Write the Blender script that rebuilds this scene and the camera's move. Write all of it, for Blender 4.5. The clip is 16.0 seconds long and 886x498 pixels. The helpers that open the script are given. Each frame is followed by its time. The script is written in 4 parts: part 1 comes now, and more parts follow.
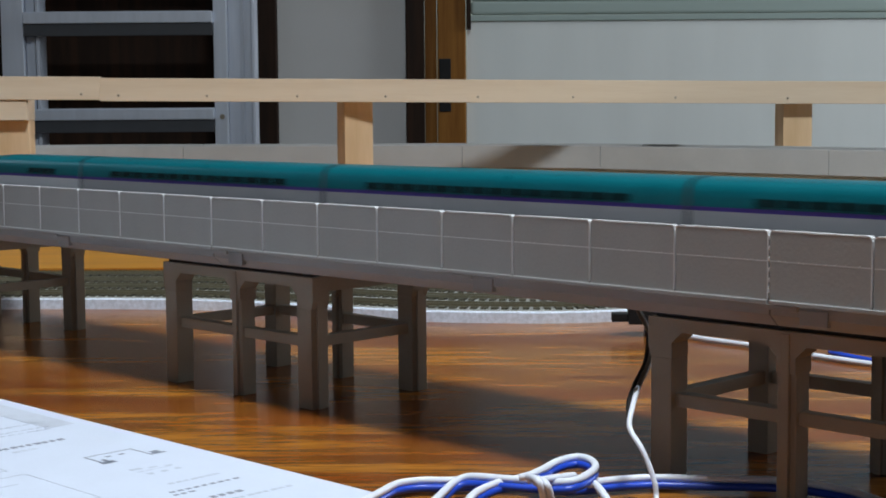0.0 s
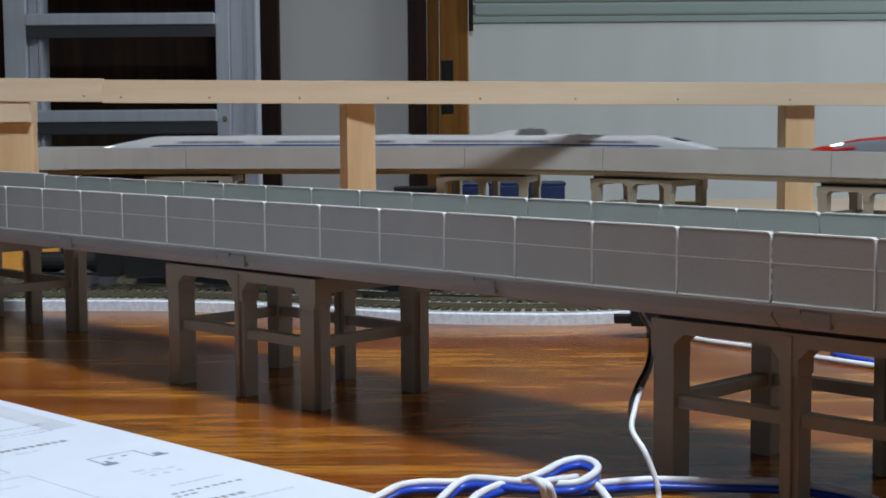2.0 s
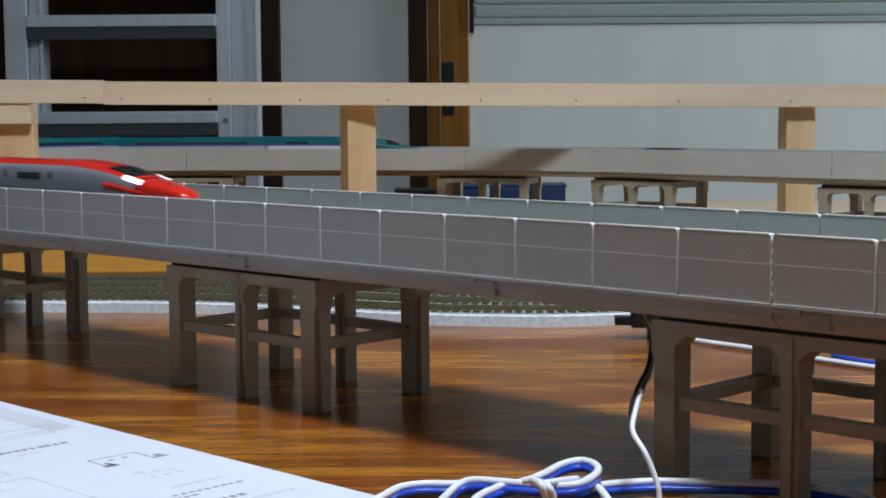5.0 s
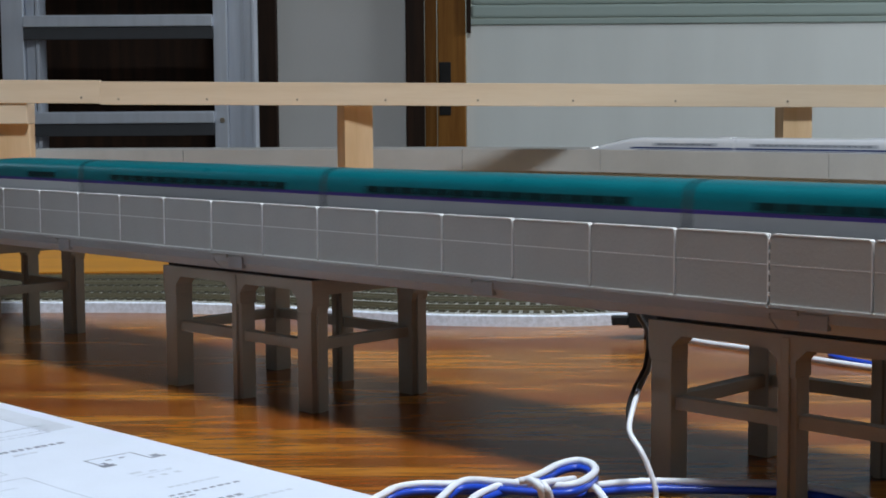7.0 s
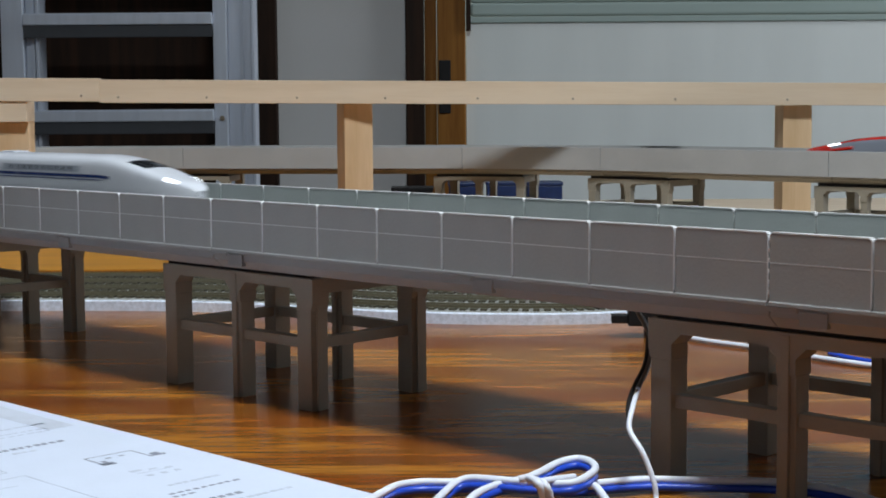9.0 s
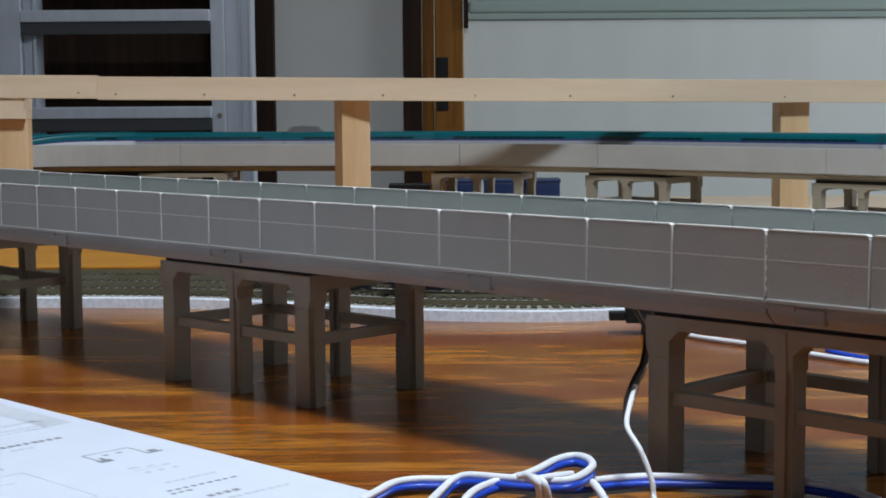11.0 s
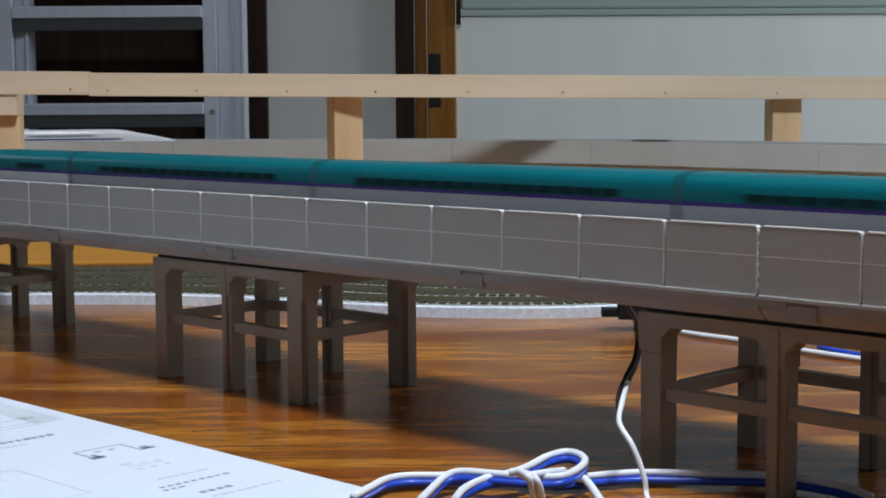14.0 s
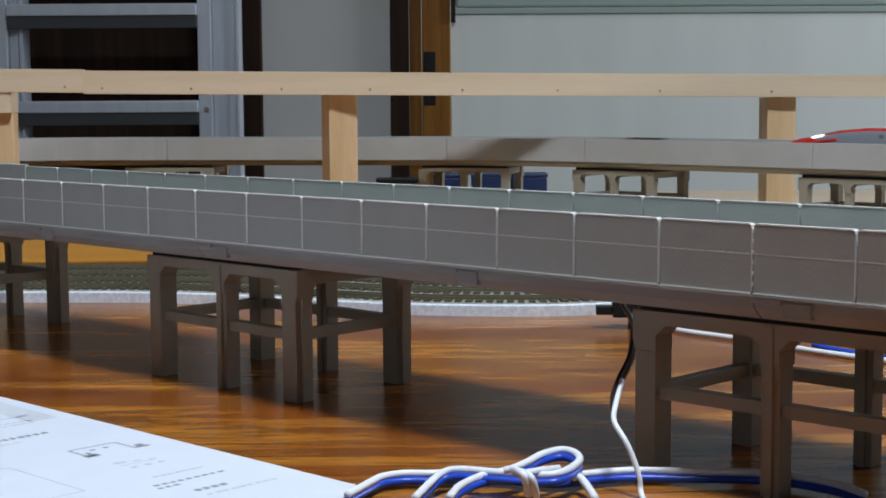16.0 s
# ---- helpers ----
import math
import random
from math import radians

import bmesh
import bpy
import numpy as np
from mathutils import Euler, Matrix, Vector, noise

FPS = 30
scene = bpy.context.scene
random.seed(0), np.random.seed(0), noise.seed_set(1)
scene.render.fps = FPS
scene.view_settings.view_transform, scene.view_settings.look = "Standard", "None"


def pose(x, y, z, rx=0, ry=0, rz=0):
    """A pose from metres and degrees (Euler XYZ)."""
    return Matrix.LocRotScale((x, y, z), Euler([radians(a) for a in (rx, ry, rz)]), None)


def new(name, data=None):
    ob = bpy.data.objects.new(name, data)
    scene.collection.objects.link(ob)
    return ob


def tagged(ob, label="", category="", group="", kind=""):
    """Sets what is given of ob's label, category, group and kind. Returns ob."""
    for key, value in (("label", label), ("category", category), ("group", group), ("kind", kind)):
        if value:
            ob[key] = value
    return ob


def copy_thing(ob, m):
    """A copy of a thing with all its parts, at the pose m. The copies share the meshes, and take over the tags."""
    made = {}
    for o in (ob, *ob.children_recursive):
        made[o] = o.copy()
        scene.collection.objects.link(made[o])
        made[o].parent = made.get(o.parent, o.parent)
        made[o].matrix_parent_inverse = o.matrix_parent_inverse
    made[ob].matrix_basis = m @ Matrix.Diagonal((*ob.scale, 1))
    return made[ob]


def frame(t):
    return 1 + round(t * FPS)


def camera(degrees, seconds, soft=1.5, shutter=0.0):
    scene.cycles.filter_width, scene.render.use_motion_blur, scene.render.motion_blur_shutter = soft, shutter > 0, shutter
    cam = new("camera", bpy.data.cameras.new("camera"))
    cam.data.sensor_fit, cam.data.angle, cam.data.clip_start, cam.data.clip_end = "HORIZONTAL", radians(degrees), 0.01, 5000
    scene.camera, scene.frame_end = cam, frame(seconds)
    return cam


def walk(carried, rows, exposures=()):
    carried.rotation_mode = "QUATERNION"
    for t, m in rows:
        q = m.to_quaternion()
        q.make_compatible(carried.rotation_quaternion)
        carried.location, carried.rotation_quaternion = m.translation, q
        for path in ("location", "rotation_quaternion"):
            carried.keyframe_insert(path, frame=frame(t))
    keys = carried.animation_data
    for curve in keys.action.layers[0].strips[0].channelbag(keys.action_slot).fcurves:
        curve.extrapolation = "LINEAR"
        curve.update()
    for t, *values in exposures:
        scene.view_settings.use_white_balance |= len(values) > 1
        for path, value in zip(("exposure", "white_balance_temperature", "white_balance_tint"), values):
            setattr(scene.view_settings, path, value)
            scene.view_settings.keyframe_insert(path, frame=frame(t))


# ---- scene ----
# All sizes below are in millimetres unless said; part() turns meshes into metres.
MM = 0.001


def at(x, y, z, rx=0, ry=0, rz=0):
    return pose(x * MM, y * MM, z * MM, rx, ry, rz)


# ---- camera: on a low support, drifting by a fraction of a degree ----
cam = camera(32.0, 16.0, soft=1.8, shutter=0.2)
EYE = at(229.3, -356.1, 112.4, 84.731, 0.4245, 44.751)
DRIFT = [  # seconds, sideways and upward drift
    (0, -3.0, -1.2), (0.5, -2.4, -0.6), (1, -0.6, 0.2), (1.5, 0.7, 1.2), (2, 1.2, 1.8), (2.5, 1.3, 1.8), (3, 1.8, 2.1), (3.5, 2.8, 3.3),
    (4, 3.0, 3.9), (5.2, 2.0, 4.9), (6.5, -1.0, 5.0), (7, -3.0, 4.9), (7.5, -3.9, 4.3), (8, -4.6, 3.9), (8.5, -4.2, 2.8), (9, -3.4, 1.6),
    (10.2, -5.5, -2.0), (11.5, -9.2, -4.1), (12, -11.0, -4.7), (12.5, -12.8, -6.5), (13, -14.8, -8.4), (13.5, -18.0, -9.5),
    (14, -21.0, -9.8), (14.5, -24.3, -10.2), (15, -26.9, -11.6), (15.5, -28.4, -13.0), (16, -30.3, -13.4)]
walk(cam, [(t, EYE @ pose(0, 0, 0, math.degrees(v / 2734), math.degrees(h / 2734), 0)) for t, h, v in DRIFT],
     exposures=[(0.0, 0.0), (16.0, 0.0)])

# ---- light ----
ROOM = at(229.3, -356.1, 0, 0, 0, 44.751)          # room axes: x to the side, y away from the camera


def lamp(name, kind, m, energy, size, size_y=0, colour=(1, 1, 1)):
    d = bpy.data.lights.new(name, kind)
    d.energy, d.color = energy, colour
    d.shape, d.size, d.size_y = "RECTANGLE", size, size_y or size
    ob = new(name, d)
    ob.matrix_world = m
    return ob


world = bpy.data.worlds.new("world")
scene.world = world
world.use_nodes = True
sky = world.node_tree.nodes.new("ShaderNodeTexSky")
sky.sky_type, sky.sun_disc, sky.sun_elevation, sky.sun_rotation = "NISHITA", False, radians(35), radians(200)
world.node_tree.links.new(sky.outputs[0], world.node_tree.nodes["Background"].inputs[0])
world.node_tree.nodes["Background"].inputs[1].default_value = 0.05
# ceiling lamp above the near side of the table
lamp("ceiling_lamp_light", "AREA", ROOM @ pose(0.18, 0.12, 1.60), 38.5, 0.3, 0.3, (0.865, 0.95, 1))
# added fill lamps in unseen openings of the side walls and of the wall behind the camera
lamp("added_fill_light", "AREA", ROOM @ pose(-2.58, 2.1, 0.95, 0, -90, 0), 2.4, 0.7, 1.2, (0.72, 0.86, 1))
lamp("added_fill_light", "AREA", ROOM @ pose(-1.2, -1.98, 0.75, 90, 0, 0), 1.5, 1.4, 1.1, (0.75, 0.88, 1))
lamp("added_fill_light", "AREA", ROOM @ pose(2.58, 2.45, 0.75, 0, 90, 0), 36, 1.1, 0.8, (0.88, 0.95, 1))


# ---- materials ----
def material(name, colour, rough=0.5, metal=0.0, vary=0.12, scale=60.0, bump=0.1, fine=900.0, stretch=(1, 1, 1), second=None, coat=0.0, emit=0.0, gloss=0.5):
    m = bpy.data.materials.new(name)
    m.use_nodes = True
    n, l = m.node_tree.nodes, m.node_tree.links
    b = n["Principled BSDF"]
    b.inputs["Roughness"].default_value, b.inputs["Metallic"].default_value = rough, metal
    b.inputs["Coat Weight"].default_value, b.inputs["Coat Roughness"].default_value = coat, 0.08
    b.inputs["Specular IOR Level"].default_value = gloss
    tc, mp = n.new("ShaderNodeTexCoord"), n.new("ShaderNodeMapping")
    mp.inputs["Scale"].default_value = stretch
    l.new(tc.outputs["Object"], mp.inputs["Vector"])
    big, small = n.new("ShaderNodeTexNoise"), n.new("ShaderNodeTexNoise")
    big.inputs["Scale"].default_value, big.inputs["Detail"].default_value = scale, 5
    small.inputs["Scale"].default_value, small.inputs["Detail"].default_value = fine, 3
    for t in (big, small):
        l.new(mp.outputs[0], t.inputs["Vector"])
    mix = n.new("ShaderNodeMix")
    mix.data_type = "RGBA"
    dark = tuple(c * (1 - vary) for c in colour) if second is None else second
    mix.inputs["A"].default_value, mix.inputs["B"].default_value = (*dark, 1), (*colour, 1)
    ramp = n.new("ShaderNodeMapRange")
    ramp.inputs["From Min"].default_value, ramp.inputs["From Max"].default_value = 0.35, 0.65
    add = n.new("ShaderNodeMath")
    add.operation = "MULTIPLY_ADD"
    l.new(small.outputs["Fac"], add.inputs[0])
    add.inputs[1].default_value = 0.3
    l.new(big.outputs["Fac"], add.inputs[2])
    sub = n.new("ShaderNodeMath")
    sub.operation = "SUBTRACT"
    l.new(add.outputs[0], sub.inputs[0])
    sub.inputs[1].default_value = 0.15
    l.new(sub.outputs[0], ramp.inputs["Value"])
    l.new(ramp.outputs[0], mix.inputs["Factor"])
    l.new(mix.outputs["Result"], b.inputs["Base Color"])
    rr = n.new("ShaderNodeMapRange")
    rr.inputs["To Min"].default_value, rr.inputs["To Max"].default_value = max(rough - 0.06, 0.02), min(rough + 0.08, 1)
    l.new(big.outputs["Fac"], rr.inputs["Value"])
    l.new(rr.outputs[0], b.inputs["Roughness"])
    if bump:
        bp = n.new("ShaderNodeBump")
        bp.inputs["Strength"].default_value, bp.inputs["Distance"].default_value = bump, 0.0004
        l.new(small.outputs["Fac"], bp.inputs["Height"])
        l.new(bp.outputs[0], b.inputs["Normal"])
    if emit:
        b.inputs["Emission Color"].default_value = (*colour, 1)
        b.inputs["Emission Strength"].default_value = emit
    return m


def wood(name, light, warm, dark, rough):
    """Varnished boards with a wandering grain along x: broad bands, fine streaks and short dark pores."""
    m = bpy.data.materials.new(name)
    m.use_nodes = True
    n, l = m.node_tree.nodes, m.node_tree.links
    b = n["Principled BSDF"]
    b.inputs["Specular IOR Level"].default_value = 0.28
    tc = n.new("ShaderNodeTexCoord")

    def grain(stretch, scale, detail, distort):
        mp, t = n.new("ShaderNodeMapping"), n.new("ShaderNodeTexNoise")
        mp.inputs["Scale"].default_value = stretch
        t.inputs["Scale"].default_value, t.inputs["Detail"].default_value, t.inputs["Distortion"].default_value = scale, detail, distort
        t.inputs["Roughness"].default_value = 0.62
        l.new(tc.outputs["Object"], mp.inputs["Vector"])
        l.new(mp.outputs[0], t.inputs["Vector"])
        return t
    broad, streak, pore = grain((0.6, 3, 3), 7, 6, 1.2), grain((0.45, 4, 4), 24, 7, 1.0), grain((0.5, 6, 6), 90, 4, 0.6)
    r1, r2, r3 = (n.new("ShaderNodeMapRange") for _ in range(3))
    for r, t, lo, hi in ((r1, broad, 0.42, 0.58), (r2, streak, 0.42, 0.62), (r3, pore, 0.48, 0.66)):
        r.inputs["From Min"].default_value, r.inputs["From Max"].default_value = lo, hi
        l.new(t.outputs["Fac"], r.inputs["Value"])

    def mix(fac, a, bb):
        x = n.new("ShaderNodeMix")
        x.data_type = "RGBA"
        for s, v in (("A", a), ("B", bb)):
            if isinstance(v, tuple):
                x.inputs[s].default_value = (*v, 1)
            else:
                l.new(v, x.inputs[s])
        l.new(fac, x.inputs["Factor"])
        return x.outputs["Result"]
    half = n.new("ShaderNodeMath")
    half.operation, half.inputs[1].default_value = "MULTIPLY", 0.5
    l.new(r3.outputs[0], half.inputs[0])
    part_dark = n.new("ShaderNodeMath")
    part_dark.operation, part_dark.inputs[1].default_value = "MULTIPLY", 0.7
    l.new(r2.outputs[0], part_dark.inputs[0])
    c = mix(r1.outputs[0], light, warm)
    c = mix(part_dark.outputs[0], c, tuple((w + d) / 2 for w, d in zip(warm, dark)))
    c = mix(half.outputs[0], c, dark)
    l.new(c, b.inputs["Base Color"])
    rr = n.new("ShaderNodeMapRange")
    rr.inputs["To Min"].default_value, rr.inputs["To Max"].default_value = rough - 0.05, rough + 0.1
    l.new(broad.outputs["Fac"], rr.inputs["Value"])
    l.new(rr.outputs[0], b.inputs["Roughness"])
    bp = n.new("ShaderNodeBump")
    bp.inputs["Strength"].default_value, bp.inputs["Distance"].default_value = 0.05, 0.0004
    l.new(streak.outputs["Fac"], bp.inputs["Height"])
    l.new(bp.outputs[0], b.inputs["Normal"])
    return m


CONCRETE = material("grey_plastic_concrete", (0.335, 0.335, 0.325), 0.55, vary=0.08, scale=30, bump=0.15, gloss=0.2)
CONCRETE_PALE = material("pale_plastic_concrete", (0.42, 0.42, 0.42), 0.55, vary=0.08, scale=30, bump=0.15, gloss=0.2)
# pale panel lines; along the top the colour stands for the edge's highlight
CONCRETE_EDGE = material("pale_line_and_highlight", (0.62, 0.62, 0.63), 0.5, vary=0.1, scale=200)
PIER = material("taupe_plastic", (0.315, 0.28, 0.225), 0.5, vary=0.1, scale=40, bump=0.1, gloss=0.2)
DECKGREY = material("deck_grey", (0.2, 0.2, 0.19), 0.7)
# near-black colour that paints the shade below each ladder step
STEPSHADE = material("step_shade_grey", (0.05, 0.055, 0.065), 0.6)
INNERWALL = material("pale_green_grey_plastic", (0.42, 0.46, 0.45), 0.55, vary=0.08, scale=30, gloss=0.2)
BLACK = material("black_plastic", (0.015, 0.015, 0.016), 0.45, vary=0.2, gloss=0.2)
RAILMETAL = material("nickel_rail", (0.6, 0.6, 0.58), 0.25, metal=1.0)
RAILTOP = material("weathered_rail", (0.20, 0.18, 0.12), 0.4, metal=0.5)
PALEGREY = material("pale_grey_ink", (0.54, 0.575, 0.67), 0.7)
SLEEPER = material("olive_brown_sleeper", (0.085, 0.075, 0.045), 0.7, vary=0.35, scale=300)
ROADBED = material("grey_olive_roadbed", (0.30, 0.30, 0.28), 0.8, vary=0.3, scale=400)
FOAM = material("white_foam_board", (0.74, 0.80, 0.93), 0.9, vary=0.22, scale=420, bump=0.5, fine=700)
PINE = material("planed_pine", (0.73, 0.60, 0.46), 0.55, second=(0.66, 0.52, 0.38), scale=14, stretch=(0.25, 4, 4), fine=160, bump=0.1, gloss=0.2)
PINE_UP = material("planed_pine_upright", (0.72, 0.52, 0.33), 0.55, second=(0.62, 0.42, 0.24), scale=14, stretch=(4, 4, 0.25), fine=160, bump=0.1, gloss=0.2)
PLYWOOD = material("orange_plywood", (0.60, 0.27, 0.03), 0.45, second=(0.48, 0.2, 0.02), scale=10, stretch=(0.3, 4, 4), fine=150)
TABLEWOOD = wood("varnished_table", (0.41, 0.16, 0.022), (0.215, 0.055, 0.006), (0.03, 0.008, 0.003), 0.2)
PAPER = material("white_paper", (0.60, 0.65, 0.77), 0.7, vary=0.03)
INK = material("black_ink", (0.24, 0.26, 0.33), 0.7)
INKGREY = material("grey_ink", (0.50, 0.54, 0.64), 0.7)
BANDGREY = material("train_window_band", (0.40, 0.43, 0.50), 0.25, vary=0.05, bump=0.02)
WHITEPLASTIC = material("white_plastic", (0.82, 0.83, 0.85), 0.3, vary=0.04)
WIREWHITE = material("white_wire", (0.74, 0.77, 0.86), 0.4, vary=0.06)
WIREBLUE = material("blue_wire", (0.012, 0.06, 0.5), 0.35, vary=0.1)
WIREBROWN = material("brown_wire", (0.14, 0.1, 0.07), 0.45)
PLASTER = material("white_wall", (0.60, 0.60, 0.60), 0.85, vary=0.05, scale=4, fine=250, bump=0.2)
# unseen walls and ceiling, kept dark so that they bounce little fill light
SIDEWALL = material("bounce_darkened_wall", (0.13, 0.125, 0.12), 0.85, vary=0.05, scale=4, fine=250)
CEILING = material("bounce_darkened_ceiling", (0.10, 0.10, 0.10), 0.9, vary=0.04, scale=3)
DARKWOOD = material("dark_brown_wood", (0.030, 0.013, 0.006), 0.6, second=(0.014, 0.006, 0.003), scale=12, stretch=(5, 5, 0.3), fine=80, gloss=0.2)
DOORWOOD = material("honey_door_wood", (0.31, 0.135, 0.025), 0.55, second=(0.21, 0.08, 0.013), scale=12, stretch=(6, 6, 0.3), fine=90, gloss=0.2)
DOORPANEL = material("pale_door_panel", (0.84, 0.89, 0.89), 0.6, vary=0.05, scale=3, stretch=(4, 4, 0.5))
GREENGLASS = material("pale_green_slat", (0.40, 0.50, 0.48), 0.5, vary=0.1, scale=6, stretch=(0.2, 4, 4))
ALUMINIUM = material("aluminium", (0.60, 0.65, 0.75), 0.4, metal=0.3, vary=0.1, scale=20, stretch=(4, 4, 0.3))
BLUEBOX = material("blue_plastic", (0.01, 0.03, 0.12), 0.4, vary=0.3, scale=120)
# floor out of view, darkened likewise to bounce less light
FLOORWOOD = material("room_floor_wood", (0.13, 0.07, 0.035), 0.4, scale=6, stretch=(0.3, 4, 4))
N_WHITE = material("train_white", (0.68, 0.70, 0.76), 0.22, vary=0.03, bump=0.02, coat=0.3)
N_BLUE = material("train_navy", (0.012, 0.035, 0.16), 0.25, vary=0.05, bump=0.02, coat=0.3)
TEAL = material("train_teal", (0.001, 0.12, 0.15), 0.3, vary=0.08, bump=0.02, coat=0.15)
# white lower sides greyed for the shade behind the viaduct wall
LOWERSHADED = material("train_white_shaded", (0.42, 0.43, 0.47), 0.3, vary=0.05, bump=0.02)
PURPLE = material("train_violet_line", (0.06, 0.035, 0.25), 0.3)
RED = material("train_red", (0.62, 0.022, 0.012), 0.25, vary=0.05, bump=0.02, coat=0.3)
SILVER = material("train_silver_grey", (0.30, 0.32, 0.375), 0.3, metal=0.1, vary=0.05, bump=0.02)
GLASSDARK = material("dark_window", (0.012, 0.014, 0.017), 0.12, vary=0.1, bump=0)
TEALGLASS = material("teal_tinted_window", (0.003, 0.025, 0.03), 0.2, vary=0.1, bump=0)
WINDOWGREY = material("tinted_window", (0.10, 0.11, 0.13), 0.15, vary=0.1, bump=0)
GREYROOF = material("roof_gear_grey", (0.16, 0.16, 0.17), 0.5)
HEADLIGHT = material("headlight_white", (0.9, 0.95, 1.0), 0.3, emit=3.0, bump=0)
BELLOWS = material("dark_bellows", (0.05, 0.055, 0.06), 0.7)
# coach navy and red, darkened for the shade under the viaduct
COACHNAVY = material("coach_navy_shaded", (0.006, 0.007, 0.014), 0.35, gloss=0.2)
COACHRED = material("coach_red_shaded", (0.085, 0.006, 0.006), 0.35)
COACHROOF = material("coach_roof_grey", (0.36, 0.40, 0.46), 0.5)
# cream colour standing for lit windows, dimmed for the same shade
CREAM = material("cream_lit_window", (0.2, 0.175, 0.12), 0.5)
STEEL = material("screw_steel", (0.35, 0.3, 0.24), 0.35, metal=0.8)


# ---- mesh helpers ----
def part(name, bm, mat, parent=None, label="", m=None, smooth=False):
    me = bpy.data.meshes.new(name)
    bmesh.ops.recalc_face_normals(bm, faces=bm.faces)
    bm.to_mesh(me)
    bm.free()
    me.transform(Matrix.Scale(MM, 4))
    for mt in (mat if isinstance(mat, (list, tuple)) else [mat]):
        me.materials.append(mt)
    if smooth:
        for f in me.polygons:
            f.use_smooth = True
    ob = new(name, me)
    if parent:
        ob.parent = parent
    if m is not None:
        ob.matrix_basis = m
    if label:
        ob["label"] = label
    return ob


def thing(name, m, label, category, group="", kind=""):
    ob = new(name)
    ob.empty_display_size = 0.01
    ob.matrix_basis = m
    return tagged(ob, label, category, group, kind)


def box(bm, x0, x1, y0, y1, z0, z1, bevel=0.0, m=None):
    vs = [bm.verts.new((x, y, z)) for x in (x0, x1) for y in (y0, y1) for z in (z0, z1)]
    q = ((0, 1, 3, 2), (4, 6, 7, 5), (0, 4, 5, 1), (2, 3, 7, 6), (0, 2, 6, 4), (1, 5, 7, 3))
    fs = [bm.faces.new([vs[i] for i in f]) for f in q]
    if bevel:
        es = list({e for f in fs for e in f.edges})
        r = bmesh.ops.bevel(bm, geom=es, offset=bevel, segments=2, affect="EDGES", profile=0.6)
        vs = list({v for f in r["faces"] for v in f.verts} | {v for v in vs if v.is_valid})
    if m is not None:
        bmesh.ops.transform(bm, matrix=m, verts=vs)
    return bm


def boxes(*bs, bevel=0.0):
    bm = bmesh.new()
    for b in bs:
        box(bm, *b, bevel=bevel)
    return bm


def prism(bm, pts, axis, a, b):
    """An outline of (u, v) points drawn out along an axis from a to b."""
    def p(u, v, w):
        return {"x": (w, u, v), "y": (u, w, v), "z": (u, v, w)}[axis]
    lo, hi = [bm.verts.new(p(u, v, a)) for u, v in pts], [bm.verts.new(p(u, v, b)) for u, v in pts]
    bm.faces.new(lo[::-1]), bm.faces.new(hi)
    n = len(pts)
    for i in range(n):
        bm.faces.new((lo[i], lo[(i + 1) % n], hi[(i + 1) % n], hi[i]))
    return bm


def rod(bm, a, b, r, n=10):
    a, b = Vector(a), Vector(b)
    m = Matrix.Translation((a + b) / 2) @ (b - a).to_track_quat("Z", "Y").to_matrix().to_4x4()
    bmesh.ops.create_cone(bm, cap_ends=True, segments=n, radius1=r, radius2=r, depth=(b - a).length, matrix=m)
    return bm


def smooth_line(pts, steps=8):
    """Catmull-Rom through the points."""
    p = [Vector(q) for q in pts]
    p = [2 * p[0] - p[1], *p, 2 * p[-1] - p[-2]]
    out = []
    for i in range(1, len(p) - 2):
        for k in range(steps):
            t = k / steps
            a, b, c, d = p[i - 1:i + 3]
            out.append(0.5 * (2 * b + (c - a) * t + (2 * a - 5 * b + 4 * c - d) * t * t + (3 * b - a - 3 * c + d) * t ** 3))
    return out + [p[-2]]


def tube(bm, pts, r, n=10, steps=8):
    line = smooth_line(pts, steps)
    rings = []
    up = Vector((0.1, 0.2, 1)).normalized()
    for i, c in enumerate(line):
        d = (line[min(i + 1, len(line) - 1)] - line[max(i - 1, 0)]).normalized()
        s = d.cross(up).normalized()
        u = s.cross(d)
        up = u
        rings.append([bm.verts.new(c + r * (math.cos(6.2832 * k / n) * s + math.sin(6.2832 * k / n) * u)) for k in range(n)])
    for a, b in zip(rings, rings[1:]):
        for k in range(n):
            bm.faces.new((a[k], a[(k + 1) % n], b[(k + 1) % n], b[k]))
    bm.faces.new(rings[0][::-1]), bm.faces.new(rings[-1])
    return bm


def single(name, bm, mat, label, category, m=None, kind="", group="", smooth=False):
    return tagged(part(name, bm, mat, None, "", m, smooth), label, category, group, kind)


